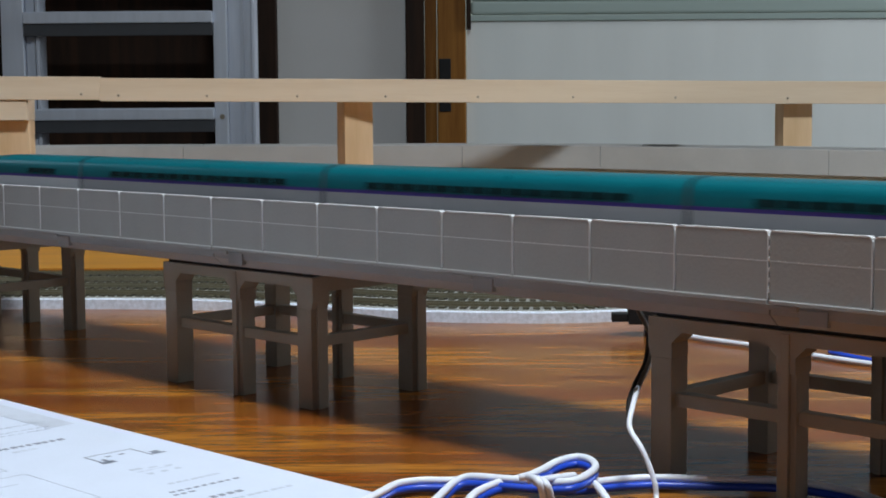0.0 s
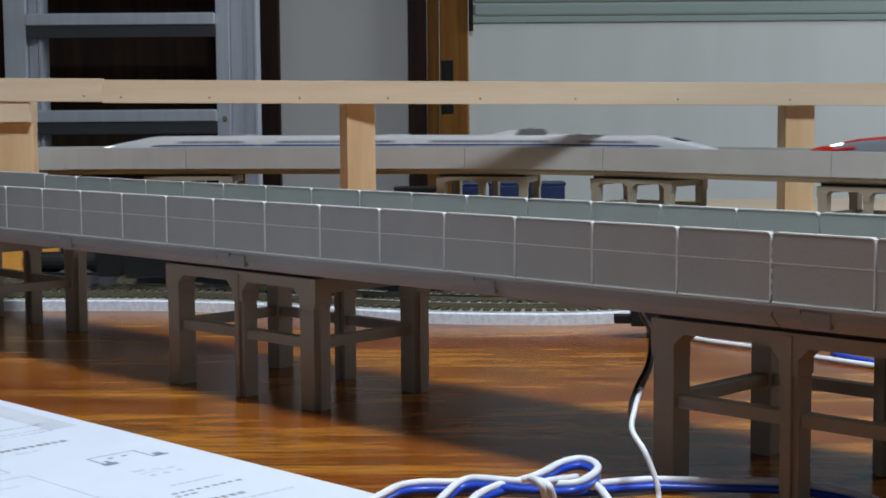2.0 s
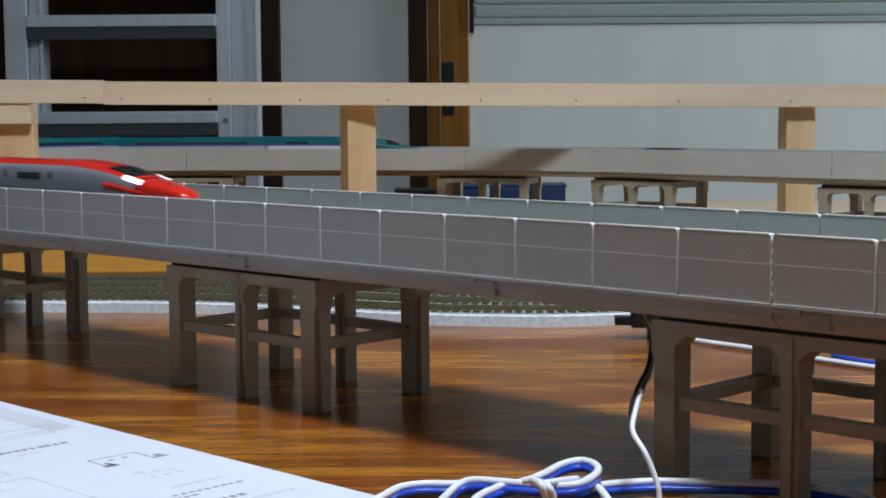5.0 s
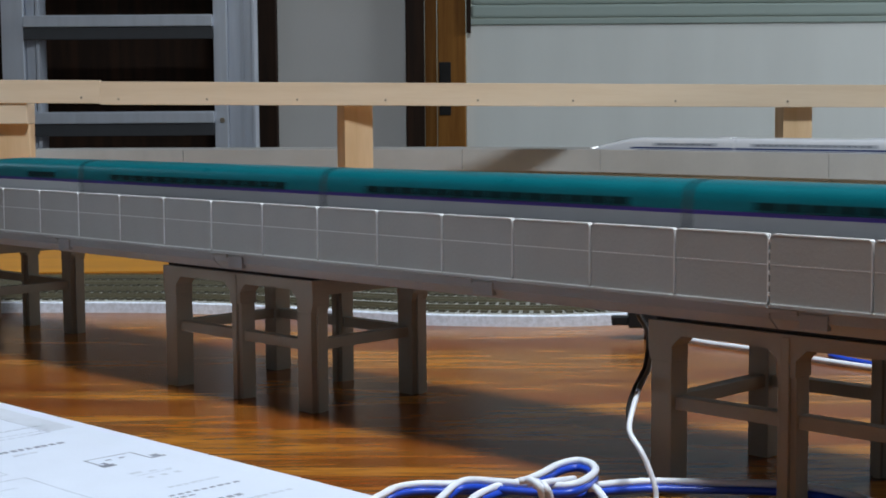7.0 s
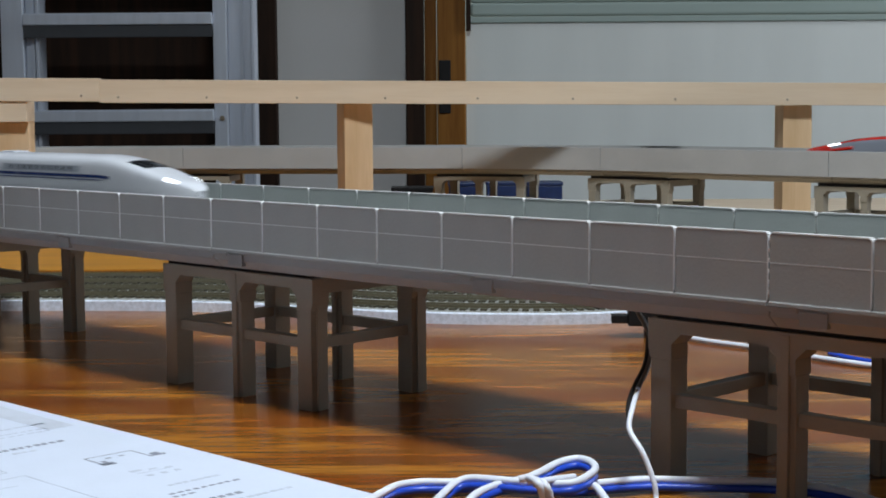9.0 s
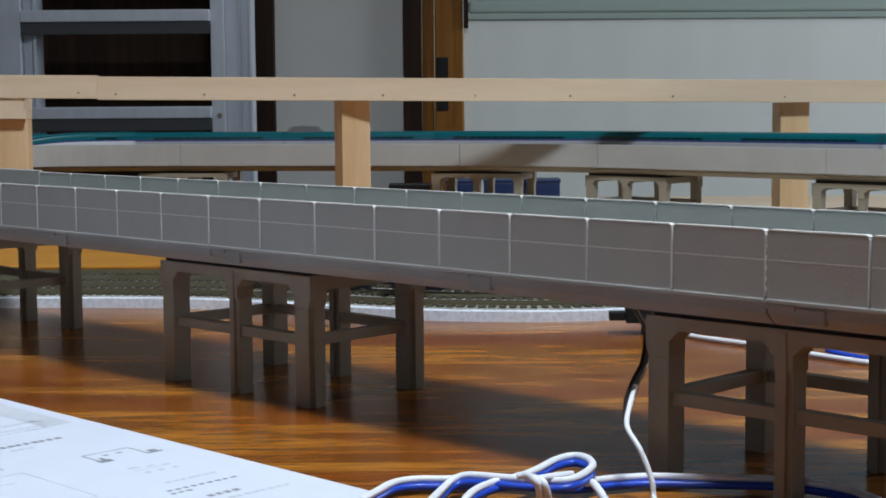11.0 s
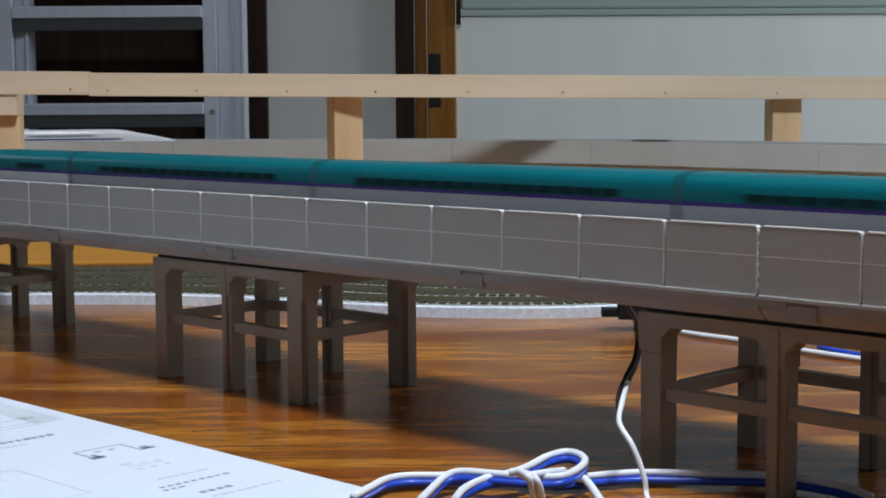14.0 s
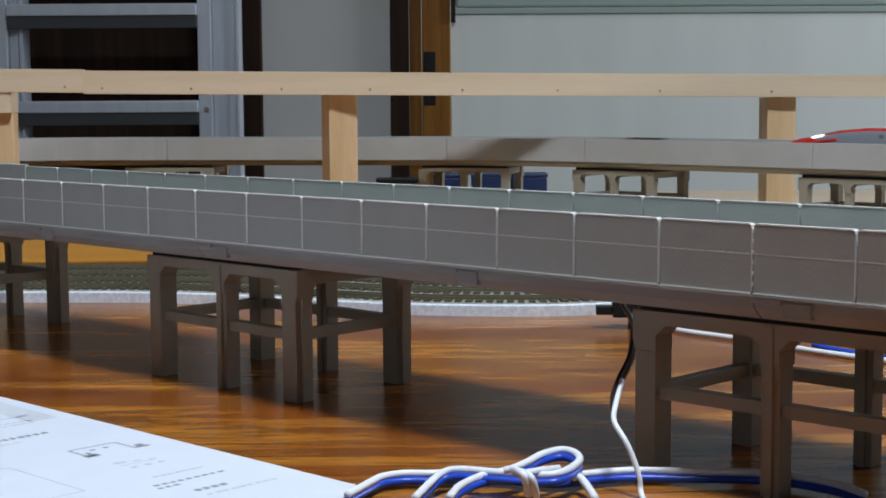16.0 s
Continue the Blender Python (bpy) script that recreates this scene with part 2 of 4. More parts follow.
# ---- room ----
def room():
    def setting(name, bm, mat, label, cat, m=ROOM):
        return single(name, bm, mat, label, cat, m, "structure")
    setting("floor", boxes((-2700, 2700, -2100, 3100, -760, -700)), FLOORWOOD, "brown wooden room floor below the table", "floor")
    setting("ceiling", boxes((-2700, 2700, -2100, 3100, 1700, 1760)), CEILING, "unseen ceiling darkened against bounced light", "ceiling")
    # far wall, with a doorway for the dark door and one for the sliding door
    setting("wall_north", boxes((-314, -68, 3000, 3100, -700, 1700), (-1500, -314, 3000, 3100, 1250, 1700), (-2700, -1500, 3000, 3100, -700, 1700),
                                (-68, 1700, 3000, 3100, 1250, 1700), (1700, 2700, 3000, 3100, -700, 1700)), PLASTER, "off-white plastered wall between two doors", "wall")
    # side and rear walls out of view, darkened to hold back bounced light
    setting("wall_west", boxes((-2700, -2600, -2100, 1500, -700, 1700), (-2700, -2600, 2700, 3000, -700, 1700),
                               (-2700, -2600, 1500, 2700, -700, 600), (-2700, -2600, 1500, 2700, 1300, 1700)), SIDEWALL, "unseen side wall darkened against bounced light, with a window opening", "wall")
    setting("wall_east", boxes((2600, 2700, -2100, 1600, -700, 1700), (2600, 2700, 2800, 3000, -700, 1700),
                               (2600, 2700, 1600, 2800, -700, 200), (2600, 2700, 1600, 2800, 1300, 1700)), SIDEWALL, "unseen side wall darkened against bounced light, with a window opening", "wall")
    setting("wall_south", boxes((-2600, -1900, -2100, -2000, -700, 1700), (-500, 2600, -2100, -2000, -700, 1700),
                                (-1900, -500, -2100, -2000, -700, 200), (-1900, -500, -2100, -2000, 1300, 1700)), SIDEWALL, "unseen wall darkened against bounced light, with a window opening", "wall")
    # dark door with casing
    d = thing("door_1", ROOM @ at(0, 0, 0), "dark brown wooden door behind the ladder, closed", "door", kind="structure")
    part("door_leaf", boxes((-1490, -360, 3025, 3060, -695, 1240)), DARKWOOD, d)
    part("casing", boxes((-358, -315, 2985, 3060, -698, 1240), bevel=3), DARKWOOD, d)
    # sliding door
    s = thing("door_2", ROOM @ at(0, 0, 0), "honey-coloured wooden sliding door with a pale panel, closed", "sliding door", kind="structure")
    part("jamb", boxes((-67, -32, 2980, 3060, -698, 1240), bevel=2), DARKWOOD, s, "dark brown door jamb")
    part("stile", boxes((-31, -8, 3008, 3035, -690, 1240), bevel=3), DOORWOOD, s)
    part("stile", boxes((-7, 48, 3000, 3035, -690, 1240), bevel=3), DOORWOOD, s)
    h = part("finger_pull", boxes((-4, 19, 2996.5, 3000, 101, 203), bevel=1), BLACK, s, "black recessed finger pull")
    part("recess", boxes((1, 14, 2995.5, 2997, 108, 196)), BLACK, h)
    part("panel", boxes((50, 1680, 3012, 3026, -690, 274)), DOORPANEL, s, "pale blue-white door panel")
    part("rail", boxes((50, 1680, 3006, 3030, 274.2, 286), bevel=2), GREENGLASS, s)
    for i in range(14):
        part("slat", boxes((58.5, 1680, 3004, 3022, 287 + i * 26, 312 + i * 26), bevel=5), GREENGLASS, s, "pale green horizontal slat")
    part("edge_strip", boxes((49, 58, 2994, 3001, 258, 800)), DARKWOOD, s)
    # unseen window frames, added around the fill lamps
    for n, m in (("added_window_1", ROOM @ at(-2650, 2100, 0)), ("added_window_2", ROOM @ at(-1200, -2050, 0, 0, 0, 90)), ("added_window_3", ROOM @ at(2650, 2200, 0))):
        w = thing(n, m, "unseen white window frame, added around a fill lamp", "window", kind="structure")
        w0, z0 = {"added_window_1": (600, 600), "added_window_2": (700, 200), "added_window_3": (600, 200)}[n]
        part("frame", boxes((-20, 20, -w0, 40 - w0, z0, 1300), (-20, 20, w0 - 40, w0, z0, 1300), (-20, 20, 40 - w0, w0 - 40, z0, z0 + 40), (-20, 20, 40 - w0, w0 - 40, 1260, 1300), (-20, 20, -18, 18, z0 + 40, 1260)), WHITEPLASTIC, w)
    c = thing("ceiling_lamp", ROOM @ at(180, 120, 1612), "square white ceiling lamp", "ceiling lamp")
    part("housing", boxes((-190, 190, -190, 190, 2, 88), bevel=4), WHITEPLASTIC, c)


def ladder():
    t = thing("step_ladder", ROOM @ at(0, 2800, 0), "aluminium step ladder leaning by a dark door", "ladder")
    for x0, x1, x2 in ((-407, -383, -334), (-786, -746, -720)):
        part("rail_front", boxes((x0, x1, -14, 44, -700, 1100), bevel=1.5), ALUMINIUM, t)
        r = part("rail_web", boxes((x1, x2 - 6, 4, 9, -700, 1100), bevel=1), ALUMINIUM, t)
        part("rail_flange", boxes((x2 - 6, x2, -8, 44, -700, 1100), bevel=1), ALUMINIUM, t)
        part("rail_groove", boxes(((x1 + x2) / 2 - 2, (x1 + x2) / 2 + 4, -1, 4, -700, 1100), bevel=0.8), ALUMINIUM, r)
        for z in (-400, 96, 440):
            b = bmesh.new()
            rod(b, ((x0 + x1) / 2 + 2, -18, z), ((x0 + x1) / 2 + 2, -10, z), 4.5, 12)
            part("bolt", b, STEEL, t)
    for i in range(8):
        z = 283 + (i - 4) * 172
        s = part("step", boxes((-744, -407, -26, 50, z - 20, z), bevel=2), ALUMINIUM, t)
        # dark strip in place of the shade under the step
        part("step_shade_lip", boxes((-744, -407, -22, -18, z - 42, z - 20), bevel=1), STEPSHADE, s, "lip coloured dark for the shade under the step")
        for k in range(4):
            part("tread_rib", boxes((-742, -409, -20 + k * 18, -14 + k * 18, z, z + 1.5)), ALUMINIUM, s)


def table():
    t = thing("table", ROOM @ at(0, 0, 0), "glossy dark reddish-brown wooden table under the railway", "table")
    part("tabletop", boxes((-1200, 1300, -500, 1850, -32, 0), bevel=4), TABLEWOOD, t)
    for x in (-1100, 1200):
        for y in (-430, 1780):
            part("leg", boxes((x - 35, x + 35, y - 35, y + 35, -700, -32), bevel=4), DARKWOOD, t)


room()
ladder()
table()


# ---- front and back viaduct: an oval of double track ----
PITCH = 31.0
TOP, MID, BASE, SOFFIT, RAIL = 78.4, 70.1, 59.4, 52.0, 67.3
DECK = 77.6
WALL_TOP, DROP = 79.4, 6.0                      # height of the plain walls; the line lies lower behind
XR, XB = 274.0, -660.0                          # right end of both straights, left end of the back straight
BEND, TIGHT, MERGE = 35.0, 223.0, 32.0          # the back line bends, turns tightly and runs slanting into the front straight


def left_end():
    """Length of the slanting line on the left, and the x at which the front straight begins."""
    a, c, m = radians(BEND), radians(360 - MERGE), 397.5
    x = XB - m * math.sin(a) - 248 * math.cos(a) + TIGHT * (math.sin(c) + math.sin(a))
    y = 2 * m - m * (1 - math.cos(a)) - 248 * math.sin(a) - TIGHT * (math.cos(a) + math.cos(c)) - m * (1 - math.cos(c))
    d = y / -math.sin(c)
    return d, x + d * math.cos(c) - m * math.sin(c)


SLANT, XL = left_end()
LEGS = [("line", XR - XL), ("turn", 397.5, 180.0), ("line", XR - XB), ("turn", 397.5, BEND), ("line", 248.0), ("turn", TIGHT, 180.0 - BEND - MERGE),
        ("line", SLANT), ("turn", 397.5, MERGE)]


def oval_length(off):
    return sum(g[1] if g[0] == "line" else (g[1] + off) * radians(g[2]) for g in LEGS)


def along(off, s):
    """The length along a track that lies off outwards, abreast of s on the centre line."""
    out = 0.0
    for g in LEGS:
        n = g[1] if g[0] == "line" else g[1] * radians(g[2])
        k = 1.0 if g[0] == "line" else (g[1] + off) / g[1]
        out += min(s, n) * k
        s -= min(s, n)
    return out


def oval(off, s):
    """Place and heading (degrees) at s along the loop, off outwards of its centre line; s = 0 at the start of the front straight."""
    s %= oval_length(off)
    x, y, h = XL, DECK / 2 - off, 0.0
    for g in LEGS:
        c, n = math.cos(h), math.sin(h)
        if g[0] == "line":
            d = min(s, g[1])
            x, y = x + c * d, y + n * d
            if s <= g[1]:
                break
            s -= g[1]
        else:
            r = g[1] + off
            a = min(s / r, radians(g[2]))
            x, y = x + r * (math.sin(h + a) - n), y + r * (c - math.cos(h + a))
            h += a
            if s <= r * radians(g[2]):
                break
            s -= r * radians(g[2])
    return x, y, math.degrees(h)


def lift(s):
    """How far the line lies below the front straight at s along the centre line: it sinks round both ends of the loop."""
    total, a = oval_length(0), XR - XL
    b, c = a + 397.5 * math.pi, total - 397.5 * radians(MERGE)
    return float(np.interp(s % total, [0, a, b, c - SLANT - 400, c, total], [0, 0, -DROP, -DROP, 0, 0]))


def sweep(bm, outline, s0, s1, step):
    """Draws an outline of (offset outwards, height) along the oval's centre line."""
    n = max(1, math.ceil((s1 - s0) / step))
    rings = []
    for i in range(n + 1):
        x, y, a = oval(0, s0 + (s1 - s0) * i / n)
        a, dz = radians(a), lift(s0 + (s1 - s0) * i / n)
        rings.append([bm.verts.new((x + math.sin(a) * o, y - math.cos(a) * o, z + dz)) for o, z in outline])
    k = len(outline)
    for a, b in zip(rings, rings[1:]):
        for j in range(k):
            bm.faces.new((a[j], a[(j + 1) % k], b[(j + 1) % k], b[j]))
    bm.faces.new(rings[0][::-1]), bm.faces.new(rings[-1])
    return bm


HALF = DECK / 2


def viaduct_segment(s0, s1, fenced):
    curved = oval(0, s0 + 1)[2] % 180 > 0.5 or oval(0, s1 - 1)[2] % 180 > 0.5
    step = 18 if curved else 60
    seg = thing("viaduct_segment", at(0, 0, 0), "grey plastic double-track model viaduct span with panelled walls" if fenced else "grey plastic double-track model viaduct span with low plain walls", "model viaduct", "viaduct spans")
    g = [(-HALF + 1, BASE), (-HALF + 1, 55.4), (-HALF + 5, SOFFIT), (HALF - 5, SOFFIT), (HALF - 1, 55.4), (HALF - 1, BASE), (HALF - 3, BASE + 2.6), (-HALF + 3, BASE + 2.6)]
    if fenced:
        part("girder", sweep(bmesh.new(), g, s0 + 0.3, s1 - 0.3, step), CONCRETE, seg)
        part("edge_lip", sweep(bmesh.new(), [(HALF - 1, 58.2), (HALF + 0.6, 58.5), (HALF + 0.6, BASE), (HALF - 1, BASE)], s0 + 0.3, s1 - 0.3, step), CONCRETE, seg)
    else:
        g = [(math.copysign(max(abs(o) - 4, 20), o), z) for o, z in g[:6]] + g[6:]
        part("girder", sweep(bmesh.new(), g, s0 + 0.3, s1 - 0.3, step), PIER, seg)
        for sg in (1, -1):
            w = [(sg * (HALF - 4.9), BASE - 1.6), (sg * HALF, BASE - 1.6), (sg * HALF, WALL_TOP - 0.4), (sg * (HALF - 0.4), WALL_TOP), (sg * (HALF - 2.0), WALL_TOP), (sg * (HALF - 2.4), WALL_TOP - 0.4), (sg * (HALF - 2.4), BASE + 2.6), (sg * (HALF - 4.9), BASE + 2.6)]
            part("side_wall", sweep(bmesh.new(), w, s0 + 0.3, s1 - 0.3, step), CONCRETE_PALE, seg)
    # two tracks: sleepers as a slab with ribs, two rails each
    for o in (16.5, -16.5):
        part("track_slab", sweep(bmesh.new(), [(o - 12, BASE + 2.6), (o + 12, BASE + 2.6), (o + 11, BASE + 4.4), (o - 11, BASE + 4.4)], s0 + 0.3, s1 - 0.3, step), DECKGREY, seg)
        for r in (-4.9, 4.1):
            part("rail", sweep(bmesh.new(), [(o + r, BASE + 4.4), (o + r + 0.8, BASE + 4.4), (o + r + 0.8, RAIL - 1.9), (o + r, RAIL - 1.9)], s0, s1, step), RAILMETAL, seg)
    return seg


def pier(m, cut):
    """A trestle whose legs are shorter by cut; its top stays at one height over the pose."""
    p = thing("viaduct_pier", m, "taupe plastic trestle pier with cross braces under the viaduct", "model pier", "viaduct piers")
    L, yn, yf, d, top, arch = 46.0, -30.0, 30.0, 8.2, 49.6, 45.6

    def head(y0, y1):
        # a beam with two openings whose upper corners are cut at a slant
        bm = bmesh.new()
        o = [(-L - 1, arch - 5), (-L - 1, top), (L + 1, top), (L + 1, arch - 5), (L, arch - 8), (L - 8, arch - 8), (L - 8, arch - 3.4), (L - 11.5, arch), (7, arch), (3.5, arch - 3.4), (3.5, arch - 8), (-2.7, arch - 8), (-2.7, arch - 3.4),
             (-6.2, arch), (-L + 11, arch), (-L + 7.5, arch - 3.4), (-L + 7.5, arch - 8), (-L, arch - 8)]
        return prism(bm, o, "y", y0, y1)
    for y0 in (yn, yf - d):
        part("head_beam", head(y0, y0 + d), PIER, p)
        for x0, x1, i in ((-L, -L + 7.5, 0), (-2.7, 3.5, 0.8), (L - 8, L, 0)):
            part("leg", boxes((x0, x1, y0 + i, y0 + d - i, cut, arch - 8), bevel=0.3), PIER, p)
        part("brace", boxes((-L + 7.5, -2.7, y0 + 2, y0 + d - 2, 23, 27), bevel=0.2), PIER, p)
        part("brace", boxes((3.5, L - 8, y0 + 2, y0 + d - 2, 23, 27), bevel=0.2), PIER, p)
        part("pilaster", boxes((-0.9, 1.7, y0 - 0.5, y0 + 0.9, cut, top - 0.8), bevel=0.2), PIER, p)
    for x in (-L + 2, L - 6.5):
        part("cross_brace", boxes((x, x + 4.5, yn + d, yf - d, 23, 27), bevel=0.2), PIER, p)
        part("end_beam", boxes((x - 0.8, x + 5.3, yn + d, yf - d, 43.6, top), bevel=0.3), PIER, p)
    for y0 in (yn, yf - d):
        part("end_pilaster", boxes((L - 0.4, L + 0.8, y0 + 2.6, y0 + 5.6, cut, arch - 5), bevel=0.2), PIER, p)
    part("cross_beam", boxes((-3, 3.5, yn + d, yf - d, 43.6, top), bevel=0.3), PIER, p)
    part("bearing_pad", boxes((-L + 1, L - 2, yn + 1.4, yf - 1.4, top, SOFFIT + 0.1)), BLACK, p)
    return p


SEGMENT = 248.0
S_JOINT = -XL                                  # a joint lies at X = 0 on the front straight
front_s = [S_JOINT + SEGMENT * k for k in range(-2, 2)]


def viaduct():
    piers = {}
    total = oval_length(0)
    arc = (XR - XL) + 397.5 * math.pi + (XR - XB)      # where the back straight ends
    k = round((arc - 206 - front_s[-1]) / SEGMENT)
    cuts = front_s + [front_s[-1] + (arc - 206 - front_s[-1]) * (i + 1) / k for i in range(k)] + [arc + v for v in (42, 205, 322, 500, 700)]
    rest = total + front_s[0] - cuts[-1]
    k = round(rest / 156)
    cuts += [cuts[-1] + rest * (i + 1) / k for i in range(k)]
    for i, (a, b) in enumerate(zip(cuts, cuts[1:])):
        fenced = b <= front_s[-1] + 1
        seg = viaduct_segment(a, b, fenced)
        if abs(a - S_JOINT) < 1:
            joint_seg = seg
        # small bracket blocks below the outer edge
        if fenced:
            for X in (a - S_JOINT, a - S_JOINT + 128):
                part("bracket", boxes((X - 1, X + 9, 0.2, 2.4, 56.8, 58.2), (X + 9.5, X + 18, 0.4, 2.4, 53.4, 57.6), bevel=0.2), CONCRETE, seg)
            for side, y in ((1, 0), (-1, DECK)):
                for j in range(8):
                    X = a - S_JOINT + j * PITCH
                    wall_panel(X, y, side, seg)
    stands = [a - 2 for a in front_s] + [front_s[-1] + 240 * k for k in range(1, 7)] + [arc + v for v in (-484, -236, 12, 188, 500, 690, 880, 1070)]
    for a in stands:
        x, y, h = oval(-3, along(-3, a))
        cut = round(-lift(a), 1)
        m = at(x, y, -cut, 0, 0, h)
        if cut in piers:
            copy_thing(piers[cut], m)
        else:
            piers[cut] = pier(m, cut)
    # white clips in the open joint of the front wall
    for k in range(6):
        part("joint_clip", boxes((-0.5, 0.5, 0.3, 1.4, BASE + 2 + k * 2.9, BASE + 3.1 + k * 2.9), bevel=0.15), WHITEPLASTIC, joint_seg)


PANEL = {}


def wall_panel(X, y, side, seg):
    """One noise-barrier panel: a smooth slab with cut upper corners, a pale rim along its top and sides and a fine
    raised line.
    The pale rim colour paints in the highlight on the top edge.
    """
    if not PANEL:
        a, b, t = 0.42, PITCH - 0.42, TOP
        bm = prism(bmesh.new(), [(a, BASE + 0.3), (b, BASE + 0.3), (b, t - 1.3), (b - 0.3, t - 0.7), (b - 0.9, t - 0.4), (a + 0.9, t - 0.4), (a + 0.3, t - 0.7), (a, t - 1.3)], "y", 0.12, 2.2)
        rim = prism(bmesh.new(), [(a + 0.9, t - 0.4), (b - 0.9, t - 0.4), (b - 0.3, t - 0.7), (b, t - 1.3), (b + 0.12, t - 1.3), (b, t - 0.5), (b - 0.8, t), (a + 0.8, t), (a, t - 0.5), (a - 0.12, t - 1.3), (a, t - 1.3), (a + 0.3, t - 0.7)], "y", 0.05, 2.3)
        box(rim, b, b + 0.24, 0.05, 1.6, BASE + 0.5, t - 1.3)
        box(rim, a, b, 0.09, 0.3, MID - 0.13, MID + 0.13)
        box(rim, a, b, 0.1, 0.5, BASE, BASE + 0.3)
        for k, m, mt in (("panel", bm, CONCRETE), ("panel_rim", rim, CONCRETE_EDGE)):
            me = bpy.data.meshes.new(k)
            bmesh.ops.recalc_face_normals(m, faces=m.faces)
            m.to_mesh(me)
            m.free()
            me.transform(Matrix.Scale(MM, 4))
            me.materials.append(mt)
            PANEL[k] = me
        PANEL["inner"] = PANEL["panel"].copy()
        PANEL["inner"].materials[0] = INNERWALL
    m = at(X, y, 0) if side > 0 else at(X + PITCH, y, 0, 0, 0, 180)
    p = new("panel", PANEL["panel" if side > 0 else "inner"])
    p.parent, p.matrix_basis = seg, m
    r = new("panel_rim", PANEL["panel_rim"])
    r.parent = p


viaduct()


# ---- fence of pine laths ----
def fence():
    k = 1.118

    def up(z):
        return 112.4 + (z - 112.4) * k
    f = thing("wooden_fence", ROOM @ at(-82 * k, 1297 * k, 0, 0, 0, 4), "raw pine lath railing on square posts beside the layout", "wooden railing")
    for x0, x1, zl, holes in ((-430, -199, 121.6, (-214,)), (-199, 760, 118.2, (-184, -112, -38, 35, 112, 192, 279, 375, 480))):
        bar = part("rail", boxes((0, (x1 - x0) * k, -12, -0.2, 0, 19 * k), bevel=0.5), PINE, f, m=at(x0 * k, 0, up(zl), 0, 0.6, 0))
        for h in holes:
            b = bmesh.new()
            rod(b, ((h - x0) * k, -12.4, 5.2), ((h - x0) * k, -11, 5.2), 1.1, 8)
            part("screw", b, STEEL, bar)
    for x, w, t, a in ((-287, 28, 103, 0), (1, 24.5, 117.5, 14), (375, 25, 112, 0)):
        part("post", boxes((0, w * k, 0, 29, 1, up(t)), bevel=0.5), PINE_UP, f, m=at(x * k, 0.2, 0, 0, 0, a))
    part("packing_block", boxes((-300 * k, -258.6 * k, -10, 29, up(103.1), up(121)), bevel=0.5), PINE, f, "short pine block under the rail joint")


def baseboard():
    single("baseboard", boxes((-1150, 40, 1075, 1840, 0.2, 1.2)), PLYWOOD, "orange-yellow plywood sheet lying on the table", "plywood sheet", ROOM)
    single("card_sheet", boxes((41, 900, 1075, 1840, 0.2, 1.2)), PINE, "pale tan wooden sheet lying on the table", "wooden sheet", ROOM)


fence()
baseboard()


# ---- tracks on a foam strip along the table ----
def strip_depth(x):
    """Distance of the strip's front edge from the camera's side, in room axes."""
    return 826 - 38 * math.tanh((x + 70) / 75) + 0.0035 * max(0.0, x - 45) ** 2


STRIP = (-880, 300)
TRACKS = (14, 48, 82, 116)
FOAM_Z = 5.8


def strip_line(o):
    """The centre line of a track that runs o behind the strip's front edge."""
    out = []
    x = STRIP[0]
    while x <= STRIP[1]:
        s = strip_depth(x + 0.5) - strip_depth(x - 0.5)
        n = math.hypot(1, s)
        out.append(Vector((x - s / n * o, strip_depth(x) + o / n, 0)))
        x += 6
    return out


def ribbon(bm, line, outline):
    """Draws an outline of (offset to the far side, height) along a line."""
    rings = []
    for i, c in enumerate(line):
        d = line[min(i + 1, len(line) - 1)] - line[max(i - 1, 0)]
        d.normalize()
        rings.append([bm.verts.new((c.x - d.y * o, c.y + d.x * o, z)) for o, z in outline])
    k = len(outline)
    for a, b in zip(rings, rings[1:]):
        for j in range(k):
            bm.faces.new((a[j], a[(j + 1) % k], b[(j + 1) % k], b[j]))
    bm.faces.new(rings[0][::-1]), bm.faces.new(rings[-1])
    return bm


def measured(line):
    out = [0.0]
    for a, b in zip(line, line[1:]):
        out.append(out[-1] + (b - a).length)
    return out


def place_on(line, lengths, s):
    """Place and heading at s along a line."""
    i = min(max(int(np.searchsorted(lengths, s, side='right')) - 1, 0), len(line) - 2)
    k = (s - lengths[i]) / (lengths[i + 1] - lengths[i])
    d = line[i + 1] - line[i]
    return line[i] + d * k, math.atan2(d.y, d.x)


def model_track(line, label):
    t = thing("model_track", ROOM, label, "model track", "lower tracks")
    lengths = measured(line)
    bm = bmesh.new()
    s = 2.0
    while s < lengths[-1] - 2:
        p, h = place_on(line, lengths, s)
        box(bm, -1.7, 1.7, -8.6, 8.6, FOAM_Z, FOAM_Z + 1.8, m=Matrix.Translation(p) @ Matrix.Rotation(h, 4, "Z"))
        s += 5.4
    part("sleeper", bm, SLEEPER, t)["kind"] = "stuff"
    part("roadbed", ribbon(bmesh.new(), line, [(-9.6, FOAM_Z), (9.6, FOAM_Z), (8.9, FOAM_Z + 0.7), (-8.9, FOAM_Z + 0.7)]), ROADBED, t)
    for r in (-4.9, 4.1):
        part("rail", ribbon(bmesh.new(), line, [(r, FOAM_Z + 1.8), (r + 0.8, FOAM_Z + 1.8), (r + 0.8, FOAM_Z + 3.2), (r, FOAM_Z + 3.2)]), RAILTOP, t)


